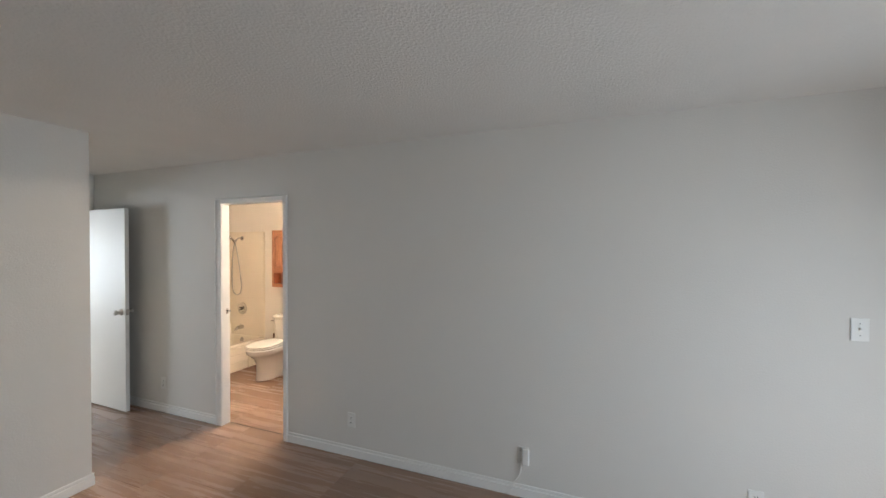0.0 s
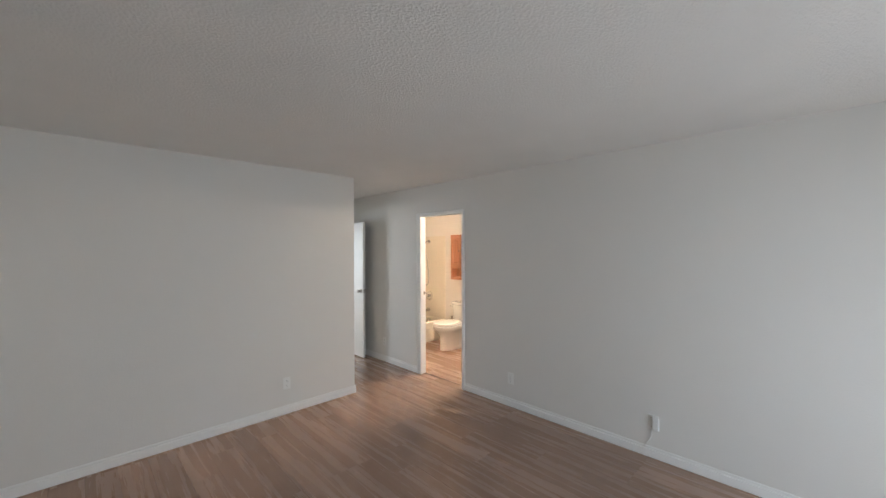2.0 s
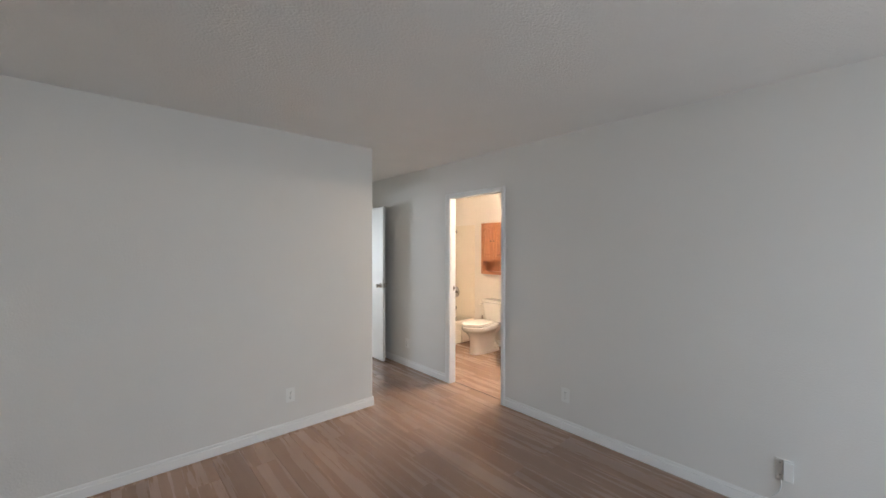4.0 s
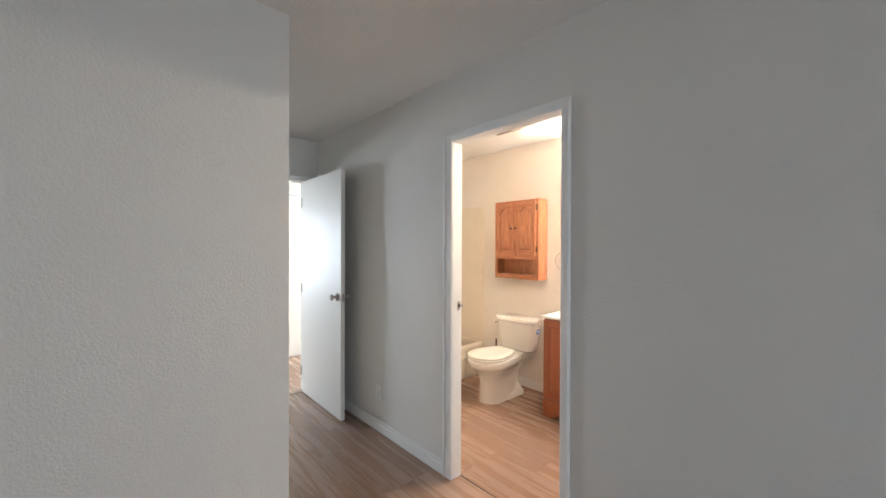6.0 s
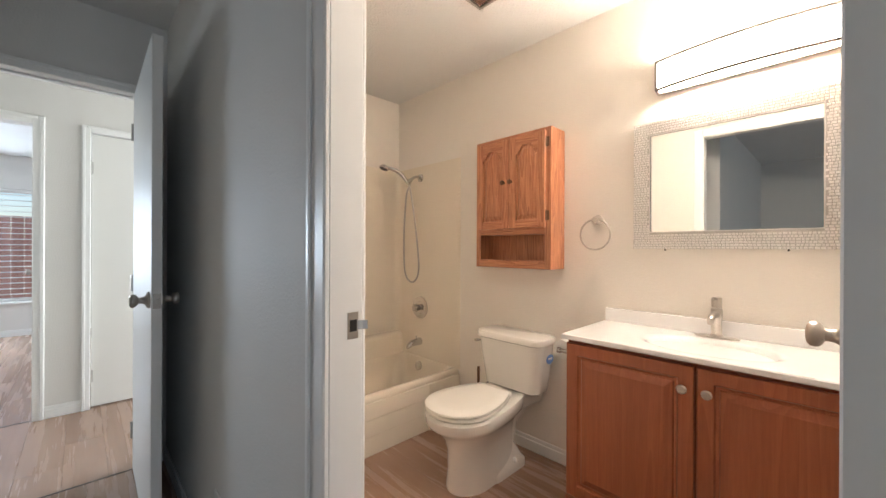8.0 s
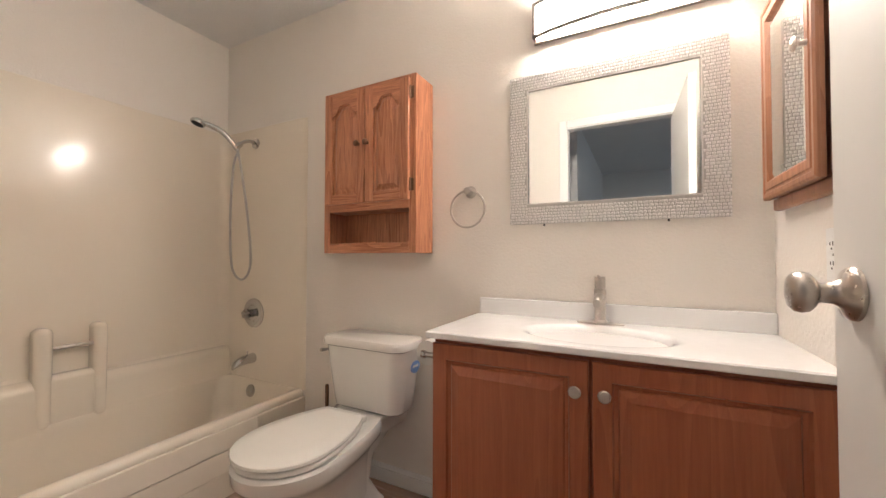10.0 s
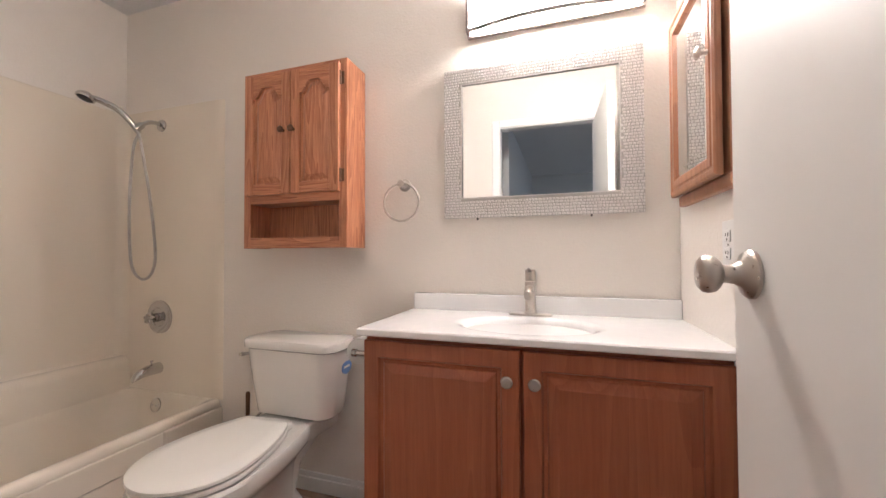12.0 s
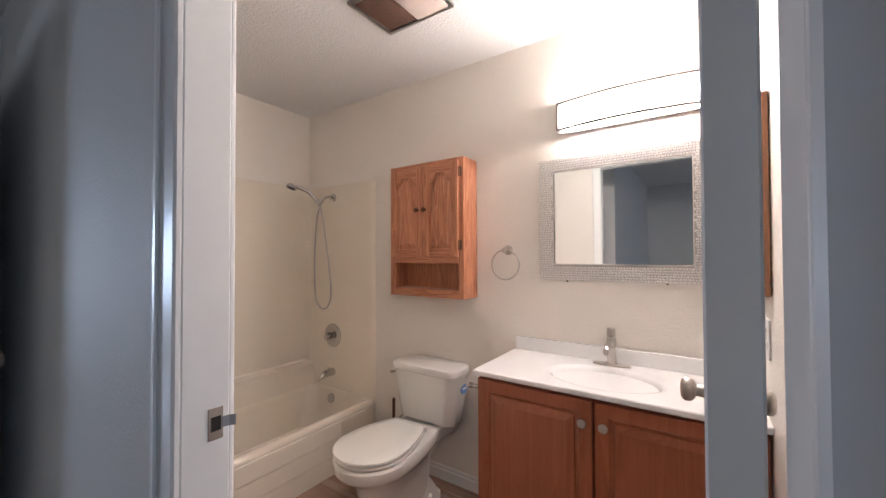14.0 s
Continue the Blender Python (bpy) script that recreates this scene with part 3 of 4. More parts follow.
fx = ex - 0.0085
sh = thing("hand_shower", "chrome hand shower on its wall arm with a looped steel hose", "shower head", pose(fx, 2.332, 1.768))
part("flange", lathe([(0.001, 0), (0.032, 0), (0.031, 0.006), (0.022, 0.011), (0.012, 0.014), (0.001, 0.014)], 24), CHROME, sh, "", True, pose(0, 0, 0, 0, -90))
part("arm", tube(smooth_path([(-0.005, 0, 0), (-0.04, 0.0, 0.004), (-0.075, 0.0, -0.008), (-0.108, 0.0, -0.034)]), 0.0105, 14), CHROME, sh, "", True)
part("bracket", tube([(-0.10, 0, -0.028), (-0.118, 0.002, -0.045), (-0.135, 0.004, -0.062)], [0.016, 0.019, 0.014], 14), CHROME, sh, "", True)
hd = part("handle", tube(smooth_path([(-0.112, 0.004, -0.075), (-0.14, 0.01, -0.035), (-0.19, 0.028, 0.018), (-0.245, 0.052, 0.043), (-0.29, 0.072, 0.05)], 6),
                         [0.012 + 0.003 * math.sin(i / 24 * math.pi) for i in range(25)], 14), CHROME, sh, "chrome hand shower handle", True)
turn = Vector((0.35, -0.12, 0.93)).to_track_quat("Z", "Y").to_matrix().to_4x4()
part("spray_head", lathe([(0.001, 0.026), (0.018, 0.024), (0.032, 0.014), (0.038, 0.002), (0.036, -0.006), (0.001, -0.006)], 26), CHROME, sh, "", True, Matrix.Translation((-0.30, 0.076, 0.044)) @ turn)
part("spray_face", lathe([(0.001, -0.0105), (0.026, -0.010), (0.031, -0.0062), (0.001, -0.0062)], 24), DARK, sh, "black spray face", True, Matrix.Translation((-0.30, 0.076, 0.044)) @ turn)
part("hose", tube(smooth_path([(-0.112, 0.004, -0.078), (-0.122, 0.030, -0.16), (-0.112, 0.068, -0.42), (-0.095, 0.088, -0.66), (-0.088, 0.072, -0.775), (-0.080, 0.012, -0.822), (-0.074, -0.045, -0.785),
                               (-0.074, -0.066, -0.68), (-0.090, -0.050, -0.42), (-0.118, -0.028, -0.16), (-0.127, -0.012, -0.07)], 10), 0.0068, 10), HOSE, sh, "flexible steel shower hose", True)

va = thing("shower_valve", "round chrome shower valve with a clear knob handle", "faucet", pose(fx, 2.331, 0.742, 0, -90))
part("escutcheon", lathe([(0.001, 0), (0.088, 0), (0.087, 0.006), (0.075, 0.012), (0.05, 0.014), (0.046, 0.010), (0.03, 0.012), (0.001, 0.012)], 40), CHROME, va, "", True)
part("stem", lathe([(0.001, 0.012), (0.024, 0.012), (0.022, 0.035), (0.001, 0.036)], 24), CHROME, va, "", True)
star = [[((0.021 + 0.005 * math.cos(5 * a)) * k * math.cos(a), (0.021 + 0.005 * math.cos(5 * a)) * k * math.sin(a), h) for a in [2 * math.pi * i / 40 for i in range(40)]]
        for k, h in ((0.7, 0.036), (1.15, 0.042), (1.25, 0.056), (1.0, 0.068), (0.4, 0.072))]
part("handle", loft(star), CHROME, va, "clear and chrome knob handle", True)

sp = thing("tub_spout", "chrome tub spout with a diverter pin", "faucet", pose(fx, 2.334, 0.473))
part("spout", loft([[(x, r * math.cos(a), z + r * 0.95 * math.sin(a)) for a in [2 * math.pi * i / 20 for i in range(20)]]
                    for x, z, r in ((0, 0, 0.031), (-0.02, 0, 0.031), (-0.055, -0.001, 0.028), (-0.09, -0.007, 0.025), (-0.115, -0.016, 0.021), (-0.127, -0.026, 0.015), (-0.13, -0.034, 0.010))]), CHROME, sp, "", True)
part("diverter", lathe([(0.001, 0), (0.004, 0), (0.004, 0.014), (0.008, 0.016), (0.007, 0.022), (0.001, 0.023)], 14), CHROME, sp, "", True, pose(-0.04, 0, 0.025))
ov = thing("tub_overflow", "round chrome tub overflow plate", "drain", pose(ex - 0.031, 2.322, 0.285, 0, -80))
part("plate", lathe([(0.001, 0), (0.036, 0), (0.035, 0.005), (0.026, 0.009), (0.001, 0.010)], 28), CHROME, ov, "", True)
for y in (-0.016, 0.016):
    part("screw", lathe([(0.001, 0.009), (0.004, 0.009), (0.003, 0.012), (0.001, 0.012)], 10), STEEL, ov, at=pose(0, y, 0))

hook = thing("robe_hook", "brushed nickel robe hook on the bathroom wall", "hook", pose(WT + 0.0005, 1.22, 1.158, 0, 90))
part("peg", lathe([(0.001, 0), (0.027, 0), (0.027, 0.006), (0.016, 0.014), (0.0135, 0.045), (0.0165, 0.066), (0.021, 0.070), (0.021, 0.080), (0.014, 0.085), (0.001, 0.086)], 26), NICKEL, hook, "", True)

# ---- toilet ----
CY = 1.364
toilet = thing("toilet", "white two-piece porcelain toilet with the lid down", "toilet", pose(0, CY, 0))


def lid_line(x0, x1, half, back, z, n=24):
    """Seat outline: round in front, tapering to a straight back edge."""
    xm = x0 + (x1 - x0) * 0.38
    side = []
    for i in range(n + 1):
        a = math.pi / 2 * i / n
        side.append((xm - (xm - x0) * math.cos(a), half * math.sin(a)))
    for i in range(1, n + 1):
        u = i / n
        side.append((xm + (x1 - xm) * u, back + (half - back) * math.cos(math.pi / 2 * u) ** 0.8))
    return [(x, y, z) for x, y in side] + [(x, -y, z) for x, y in side[:0:-1]]


part("bowl", loft([lid_line(0.965, 1.36, 0.108, 0.09, 0.002), lid_line(0.962, 1.36, 0.110, 0.09, 0.02), lid_line(0.972, 1.36, 0.104, 0.08, 0.10), lid_line(0.968, 1.36, 0.106, 0.08, 0.20), lid_line(0.945, 1.36, 0.120, 0.085, 0.262),
                   lid_line(0.895, 1.38, 0.155, 0.10, 0.312), lid_line(0.862, 1.40, 0.178, 0.12, 0.335), lid_line(0.850, 1.40, 0.186, 0.125, 0.352), lid_line(0.848, 1.40, 0.187, 0.125, 0.388), lid_line(0.858, 1.395, 0.180, 0.12, 0.398)]), PORCELAIN, toilet, smooth=True)
part("foot", loft([rounded(1.16, 1.47, -0.115, 0.115, 0.05, 0.002), rounded(1.16, 1.47, -0.113, 0.113, 0.05, 0.035), rounded(1.18, 1.455, -0.10, 0.10, 0.05, 0.055), rounded(1.2, 1.42, -0.07, 0.07, 0.05, 0.13),
                   rounded(1.22, 1.45, -0.075, 0.075, 0.05, 0.24), rounded(1.24, 1.52, -0.12, 0.12, 0.05, 0.335)]), PORCELAIN, toilet, smooth=True)
part("tank_deck", loft([lid_line(1.10, 1.56, 0.11, 0.13, 0.325), lid_line(1.09, 1.565, 0.122, 0.145, 0.35), lid_line(1.09, 1.565, 0.122, 0.145, 0.392), lid_line(1.10, 1.56, 0.115, 0.14, 0.3985)]), PORCELAIN, toilet, smooth=True)
for y in (-0.103, 0.103):
    part("bolt_cap", lathe([(0.001, 0.026), (0.008, 0.022), (0.014, 0.012), (0.016, 0.0), (0.001, 0.0)], 16), SEATPLASTIC, toilet, "", True, pose(1.36, y, 0.045))
part("seat", loft([lid_line(0.864, 1.31, 0.170, 0.092, 0.4015), lid_line(0.855, 1.315, 0.177, 0.094, 0.407), lid_line(0.855, 1.315, 0.177, 0.094, 0.416), lid_line(0.859, 1.312, 0.174, 0.092, 0.420)]), SEATPLASTIC, toilet, smooth=True)
part("seat_lid", loft([lid_line(0.858, 1.312, 0.172, 0.090, 0.4225), lid_line(0.850, 1.316, 0.178, 0.092, 0.428), lid_line(0.851, 1.316, 0.177, 0.092, 0.437), lid_line(0.862, 1.310, 0.168, 0.086, 0.443), lid_line(0.92, 1.28, 0.12, 0.06, 0.446)]),
     SEATPLASTIC, toilet, "white closed toilet lid", True)
for y in (-0.075, 0.075):
    part("seat_hinge", box((1.305, y - 0.018, 0.400), (1.345, y + 0.018, 0.428), 0.008, 3), SEATPLASTIC, toilet, smooth=True)


def tank_loop(f, b, half, z, r=0.05):
    return rounded(f, b, -half * 1.02 - 0.012, half * 1.02 - 0.012, r, z)


part("tank", loft([tank_loop(1.425, 1.565, 0.165, 0.3995, 0.05), tank_loop(1.408, 1.575, 0.178, 0.412, 0.055), tank_loop(1.398, 1.58, 0.193, 0.51, 0.06), tank_loop(1.39, 1.58, 0.206, 0.61, 0.06), tank_loop(1.386, 1.58, 0.212, 0.678, 0.06)]),
     PORCELAIN, toilet, smooth=True)
part("tank_lid", loft([tank_loop(1.384, 1.582, 0.214, 0.679, 0.06), tank_loop(1.374, 1.586, 0.224, 0.685, 0.065), tank_loop(1.372, 1.587, 0.226, 0.708, 0.067), tank_loop(1.378, 1.584, 0.221, 0.718, 0.064), tank_loop(1.40, 1.57, 0.20, 0.722, 0.055)]),
     PORCELAIN, toilet, smooth=True)
lv = part("flush_lever", lathe([(0.001, 0), (0.016, 0), (0.015, 0.008), (0.009, 0.014), (0.001, 0.014)], 18), CHROME, toilet, "chrome flush lever", True, pose(1.455, 0.200, 0.640, -90))
part("lever_arm", tube([(0, 0, 0.010), (-0.02, -0.004, 0.016), (-0.062, -0.008, 0.018)], [0.006, 0.0065, 0.009], 12), CHROME, lv, "", True)
st = part("sticker", prism([(1.508 + 0.036 * math.cos(a) * (1 if math.cos(a) > 0 else 0.9), 0.605 + (0.022 if math.sin(a) > 0 else 0.030) * math.sin(a)) for a in [2 * math.pi * i / 24 for i in range(24)]], 1, -0.2255, -0.2165),
          BLUE, toilet, "blue paper sticker on the tank")
part("sticker_mark", box((1.488, -0.2262, 0.600), (1.528, -0.2256, 0.610)), PLASTIC, st)
supply = thing("water_supply", "braided toilet supply line with its shut-off valve", "pipe", pose(0, 0, 0))
part("stop_valve", tube([(XW - 0.002, 1.64, 0.20), (1.55, 1.64, 0.20), (1.53, 1.635, 0.20)], [0.02, 0.009, 0.013], 14), CHROME, supply, "", True)
part("line", tube(smooth_path([(1.53, 1.635, 0.20), (1.525, 1.632, 0.25), (1.52, 1.615, 0.33), (1.512, 1.54, 0.39)]), 0.006, 10), HOSE, supply, "", True)
brush = thing("toilet_brush", "slim toilet brush handle beside the tank", "toilet brush", pose(1.50, 1.648, 0))
part("holder", lathe([(0.001, 0.002), (0.045, 0.002), (0.047, 0.01), (0.04, 0.11), (0.03, 0.13), (0.001, 0.13)], 22), PLASTIC, brush, "", True)
part("handle", lathe([(0.001, 0.13), (0.008, 0.13), (0.009, 0.38), (0.0095, 0.44), (0.007, 0.448), (0.001, 0.449)], 14), BRONZE, brush, "", True)

# ---- vanity ----
VX, VY0, VY1, VT = 1.160, YR + 0.004, 0.862, 0.822
van = thing("vanity_cabinet", "cherry-coloured two-door bathroom vanity cabinet", "cabinet", pose(0, 0, 0))
for nm, lo, hi in (("side", (VX + 0.021, VY1 - 0.016, 0.003), (XW - 0.002, VY1, VT)), ("side", (VX + 0.021, VY0, 0.003), (XW - 0.002, VY0 + 0.016, VT)), ("bottom", (VX + 0.05, VY0 + 0.016, 0.12), (XW - 0.002, VY1 - 0.016, 0.136)),
                   ("top_rail", (VX + 0.021, VY0 + 0.016, VT - 0.05), (VX + 0.039, VY1 - 0.016, VT)), ("mullion", (VX + 0.021, 0.38, 0.136), (VX + 0.039, 0.396, VT - 0.05)),
                   ("toe_board", (VX + 0.07, VY0 + 0.016, 0.003), (VX + 0.085, VY1 - 0.016, 0.12))):
    part(nm, box(lo, hi, 0.001), CHERRY, van)
# near-black sheet, puts the shade behind the door gaps into colour
part("inner_shadow_board", box((VX + 0.040, VY0 + 0.02, 0.14), (VX + 0.046, VY1 - 0.02, VT - 0.002)), DARK, van)
arch = [(VY0, 0.148), (VY0, 0.004), (VY0 + 0.07, 0.004)] + [(VY0 + 0.07 + (VY1 - VY0 - 0.14) * k / 24, 0.006 + 0.040 * min(1, 6 * min(k / 24, 1 - k / 24)) ** 0.5) for k in range(25)] + [(VY1 - 0.07, 0.0035), (VY1, 0.0035), (VY1, 0.148)]
part("toe_valance", prism(arch, 0, VX - 0.006, VX + 0.02, 0.004), CHERRY, van, "shaped base valance")


def vanity_door(y0, y1, knob_y):
    z0, z1 = 0.155, 0.806
    d = part("door", box((VX + 0.0125, y0, z0), (VX + 0.020, y1, z1), 0.003, 2), CHERRY, van)
    t = 0.062

    def ring(i, x):
        return [(x, y0 + i, z0 + i), (x, y1 - i, z0 + i), (x, y1 - i, z1 - i), (x, y0 + i, z1 - i)]
    # routed profile: raised frame, groove, sloped raised panel
    part("door_face", loft([ring(0.0, VX + 0.0124), ring(0.0, VX + 0.003), ring(0.003, VX), ring(t - 0.014, VX), ring(t - 0.009, VX + 0.009), ring(t, VX + 0.011), ring(t + 0.004, VX + 0.006), ring(t + 0.026, VX - 0.0005),
                            ring(t + 0.030, VX - 0.002)]), CHERRY, d)
    part("knob", lathe([(0.001, 0), (0.007, 0), (0.006, 0.010), (0.009, 0.014), (0.0155, 0.018), (0.0165, 0.022), (0.013, 0.026), (0.001, 0.0275)], 24), NICKEL, d, "brushed nickel cabinet knob", True, pose(VX, knob_y, 0.726, 0, -90))


vanity_door(0.393, VY1 - 0.001, 0.425)
vanity_door(VY0 + 0.002, 0.385, 0.353)

top = thing("countertop", "white cultured marble vanity top with an integral oval sink", "countertop", pose(0, 0, 0))
CX0, CX1, CY0, CY1, CZ = 1.139, XW - 0.001, YR + 0.001, 0.874, 0.845
SX, SYC, RA, RB = 1.345, 0.392, 0.140, 0.205


def rect_ring(n, x0, x1, y0, y1, z):
    out = []
    for i in range(n):
        a = 2 * math.pi * (i + 0.5) / n
        dx, dy = math.cos(a), math.sin(a)
        s = min(((x1 if dx > 0 else x0) - SX) / dx if abs(dx) > 1e-9 else 1e9, ((y1 if dy > 0 else y0) - SYC) / dy if abs(dy) > 1e-9 else 1e9)
        out.append([SX + dx * s, SYC + dy * s, z])
    for c in ((x0, y0), (x0, y1), (x1, y0), (x1, y1)):
        k = min(range(n), key=lambda j: (out[j][0] - c[0]) ** 2 + (out[j][1] - c[1]) ** 2)
        out[k][0], out[k][1] = c
    return [tuple(p) for p in out]


def oval(n, k, z):
    return [(SX + RA * k * math.cos(2 * math.pi * (i + 0.5) / n), SYC + RB * k * math.sin(2 * math.pi * (i + 0.5) / n), z) for i in range(n)]


NS = 72
part("top", loft([rect_ring(NS, CX0 + 0.003, CX1, CY0, CY1 - 0.003, VT + 0.001), rect_ring(NS, CX0, CX1, CY0, CY1, VT + 0.004), rect_ring(NS, CX0, CX1, CY0, CY1, CZ - 0.004), rect_ring(NS, CX0 + 0.004, CX1, CY0, CY1 - 0.004, CZ),
                  oval(NS, 1.16, CZ), oval(NS, 1.10, CZ - 0.001), oval(NS, 1.04, CZ - 0.004), oval(NS, 0.99, CZ - 0.010), oval(NS, 0.95, CZ - 0.022), oval(NS, 0.88, CZ - 0.045), oval(NS, 0.72, CZ - 0.09), oval(NS, 0.45, CZ - 0.118), oval(NS, 0.12, CZ - 0.125)]), MARBLE, top, smooth=True)
part("backsplash", box((XW - 0.021, CY0, CZ - 0.001), (XW - 0.001, CY1 - 0.006, 0.911), 0.004, 2), MARBLE, top)
part("drain", lathe([(0.001, 0), (0.021, 0), (0.020, 0.003), (0.014, 0.002), (0.001, 0.003)], 20), CHROME, top, "", True, pose(SX, SYC, CZ - 0.1245))

fa = thing("sink_faucet", "brushed nickel single-hole sink faucet on an oval base plate", "faucet", pose(1.535, 0.394, CZ))
part("base_plate", loft([[(0.026 * k * math.cos(a), 0.078 * k * math.copysign(abs(math.sin(a)) ** 0.8, math.sin(a)), z) for a in [2 * math.pi * i / 36 for i in range(36)]] for k, z in ((1, 0.0005), (1, 0.004), (0.93, 0.007), (0.8, 0.0075))]), NICKEL, fa, "", True)
part("body", lathe([(0.001, 0.007), (0.025, 0.007), (0.0235, 0.011), (0.0185, 0.016), (0.0178, 0.082), (0.0195, 0.088), (0.0200, 0.118), (0.0185, 0.122), (0.001, 0.123)], 28), NICKEL, fa, "", True)
part("handle", lathe([(0.001, 0.125), (0.0175, 0.125), (0.0180, 0.130), (0.0180, 0.161), (0.0165, 0.166), (0.001, 0.167)], 28), NICKEL, fa, "", True)
part("lever", loft([[(x, w * math.cos(a), z + 0.0035 * math.sin(a)) for a in [2 * math.pi * i / 14 for i in range(14)]] for x, z, w in ((-0.012, 0.158, 0.0085), (-0.035, 0.163, 0.0075), (-0.058, 0.170, 0.0055), (-0.062, 0.171, 0.003))]), NICKEL, fa, "", True)
part("spout", loft([[(x, r * math.cos(a), z + r * 0.9 * math.sin(a)) for a in [2 * math.pi * i / 18 for i in range(18)]] for x, z, r in ((-0.004, 0.096, 0.0155), (-0.04, 0.100, 0.0145), (-0.08, 0.099, 0.0132), (-0.105, 0.094, 0.0125), (-0.116, 0.086, 0.0118), (-0.118, 0.078, 0.011))]), NICKEL, fa, "", True)

tp = thing("paper_holder", "chrome toilet paper holder on the vanity side with a white roll", "toilet paper holder", pose(1.203, VY1 + 0.0005, 0.752))
part("mount", lathe([(0.001, 0), (0.023, 0), (0.022, 0.006), (0.010, 0.011), (0.009, 0.045), (0.013, 0.05), (0.013, 0.062), (0.001, 0.063)], 22), CHROME, tp, "", True, pose(0, 0, 0, -90))
part("mount", lathe([(0.001, 0), (0.023, 0), (0.022, 0.006), (0.010, 0.011), (0.009, 0.045), (0.013, 0.05), (0.013, 0.062), (0.001, 0.063)], 22), CHROME, tp, "", True, pose(0.14, 0, 0, -90))
part("roll", tube([(0.018, 0.052, 0), (0.122, 0.052, 0)], 0.042, 28), PAPER, tp, "white paper roll", True)

# ---- wall cabinet ----
FX, Y0, Y1, Z0, Z1 = 1.452, 1.105, 1.628, 1.097, 1.868
cab = thing("wall_cabinet", "honey oak wall cabinet with two arched doors over an open shelf", "cabinet", pose(0, 0, 0))
part("side", box((FX + 0.018, Y0, Z0), (XW - 0.002, Y0 + 0.014, Z1), 0.001), OAK_V, cab)
part("side", box((FX + 0.018, Y1 - 0.014, Z0), (XW - 0.002, Y1, Z1), 0.001), OAK_V, cab)
part("top", box((FX + 0.018, Y0 + 0.014, Z1 - 0.016), (XW - 0.002, Y1 - 0.014, Z1)), OAK_H, cab)
part("bottom", box((FX + 0.018, Y0 + 0.014, Z0 + 0.012), (XW - 0.002, Y1 - 0.014, Z0 + 0.042)), OAK_H, cab)
part("shelf", box((FX + 0.018, Y0 + 0.014, 1.293), (XW - 0.012, Y1 - 0.014, 1.308)), OAK_H, cab)
part("back", box((XW - 0.010, Y0 + 0.014, Z0 + 0.042), (XW - 0.003, Y1 - 0.014, Z1 - 0.016)), OAK_V, cab)
for y0, y1 in ((Y0, Y0 + 0.036), (Y1 - 0.036, Y1)):
    part("face_stile", box((FX, y0, Z0), (FX + 0.018, y1, Z1), 0.0015), OAK_V, cab)
for z0, z1 in ((Z0, Z0 + 0.046), (1.290, 1.335), (Z1 - 0.04, Z1)):
    part("face_rail", box((FX, Y0 + 0.036, z0), (FX + 0.018, Y1 - 0.036, z1), 0.0015), OAK_H, cab)


def arch_line(y0, y1, z, rise, n=24):
    """A cathedral arch from y0 to y1: flat shoulders and a round crown."""
    out = []
    for i in range(n + 1):
        u = i / n
        s = max(0.0, min(1.0, (min(u, 1 - u) - 0.06) / 0.30))
        out.append((y0 + (y1 - y0) * u, z + rise * (s * s * (3 - 2 * s))))
    return out


def oak_door(y0, y1, knob_y, hinge_y):
    z0, z1, x0, x1 = 1.326, 1.848, FX - 0.019, FX - 0.001
    d = part("door", box((x0 + 0.0150, y0 + 0.03, z0 + 0.03), (x1, y1 - 0.03, z1 - 0.03)), OAK_V, cab)
    for a, b in ((y0, y0 + 0.044), (y1 - 0.044, y1)):
        part("stile", box((x0, a, z0), (x1, b, z1), 0.003, 2), OAK_V, d)
    a, b = y0 + 0.044, y1 - 0.044
    part("rail", box((x0 + 0.0005, a, z0), (x1, b, z0 + 0.046), 0.002), OAK_H, d)
    part("arched_rail", prism([(a, z1 - 0.0005), (b, z1 - 0.0005)] + arch_line(a, b, z1 - 0.098, 0.046)[::-1], 0, x0 + 0.0005, x1, 0.0), OAK_H, d)

    def loop(inset, x):
        line = arch_line(a + inset, b - inset, z1 - 0.098 - inset, 0.046)
        return [(x, a + inset, z0 + 0.046 + inset), (x, b - inset, z0 + 0.046 + inset)] + [(x, y, z) for y, z in line[::-1]]
    part("raised_panel", loft([loop(0.001, x0 + 0.0152), loop(0.001, x0 + 0.013), loop(0.007, x0 + 0.0135), loop(0.009, x0 + 0.0138), loop(0.027, x0 + 0.004), loop(0.029, x0 + 0.0022)]), OAK_V, d)
    part("arch_bead", tube([(x0 + 0.003, y, z) for y, z in arch_line(a, b, z1 - 0.0985, 0.046)], 0.0032, 8), OAK_H, d, smooth=True)
    part("knob", lathe([(0.001, 0), (0.007, 0), (0.005, 0.008), (0.008, 0.012), (0.0135, 0.017), (0.0135, 0.022), (0.009, 0.027), (0.001, 0.028)], 20), BRONZE, d, "turned bronze knob", True, pose(x0, knob_y, 1.594, 0, -90))
    if hinge_y:
        for z in (1.39, 1.787):
            h = part("hinge", box((FX - 0.002, hinge_y - 0.017, z - 0.026), (FX - 0.0005, hinge_y, z + 0.026), 0.0005), BRONZE, d, "exposed dark steel hinge")
            part("hinge_barrel", tube([(FX - 0.006, hinge_y - 0.001, z - 0.028), (FX - 0.006, hinge_y - 0.001, z + 0.028)], 0.0045, 10), BRONZE, h, "", True)


oak_door(1.369, 1.606, 1.402, None)
oak_door(1.133, 1.365, 1.350, 1.1325)

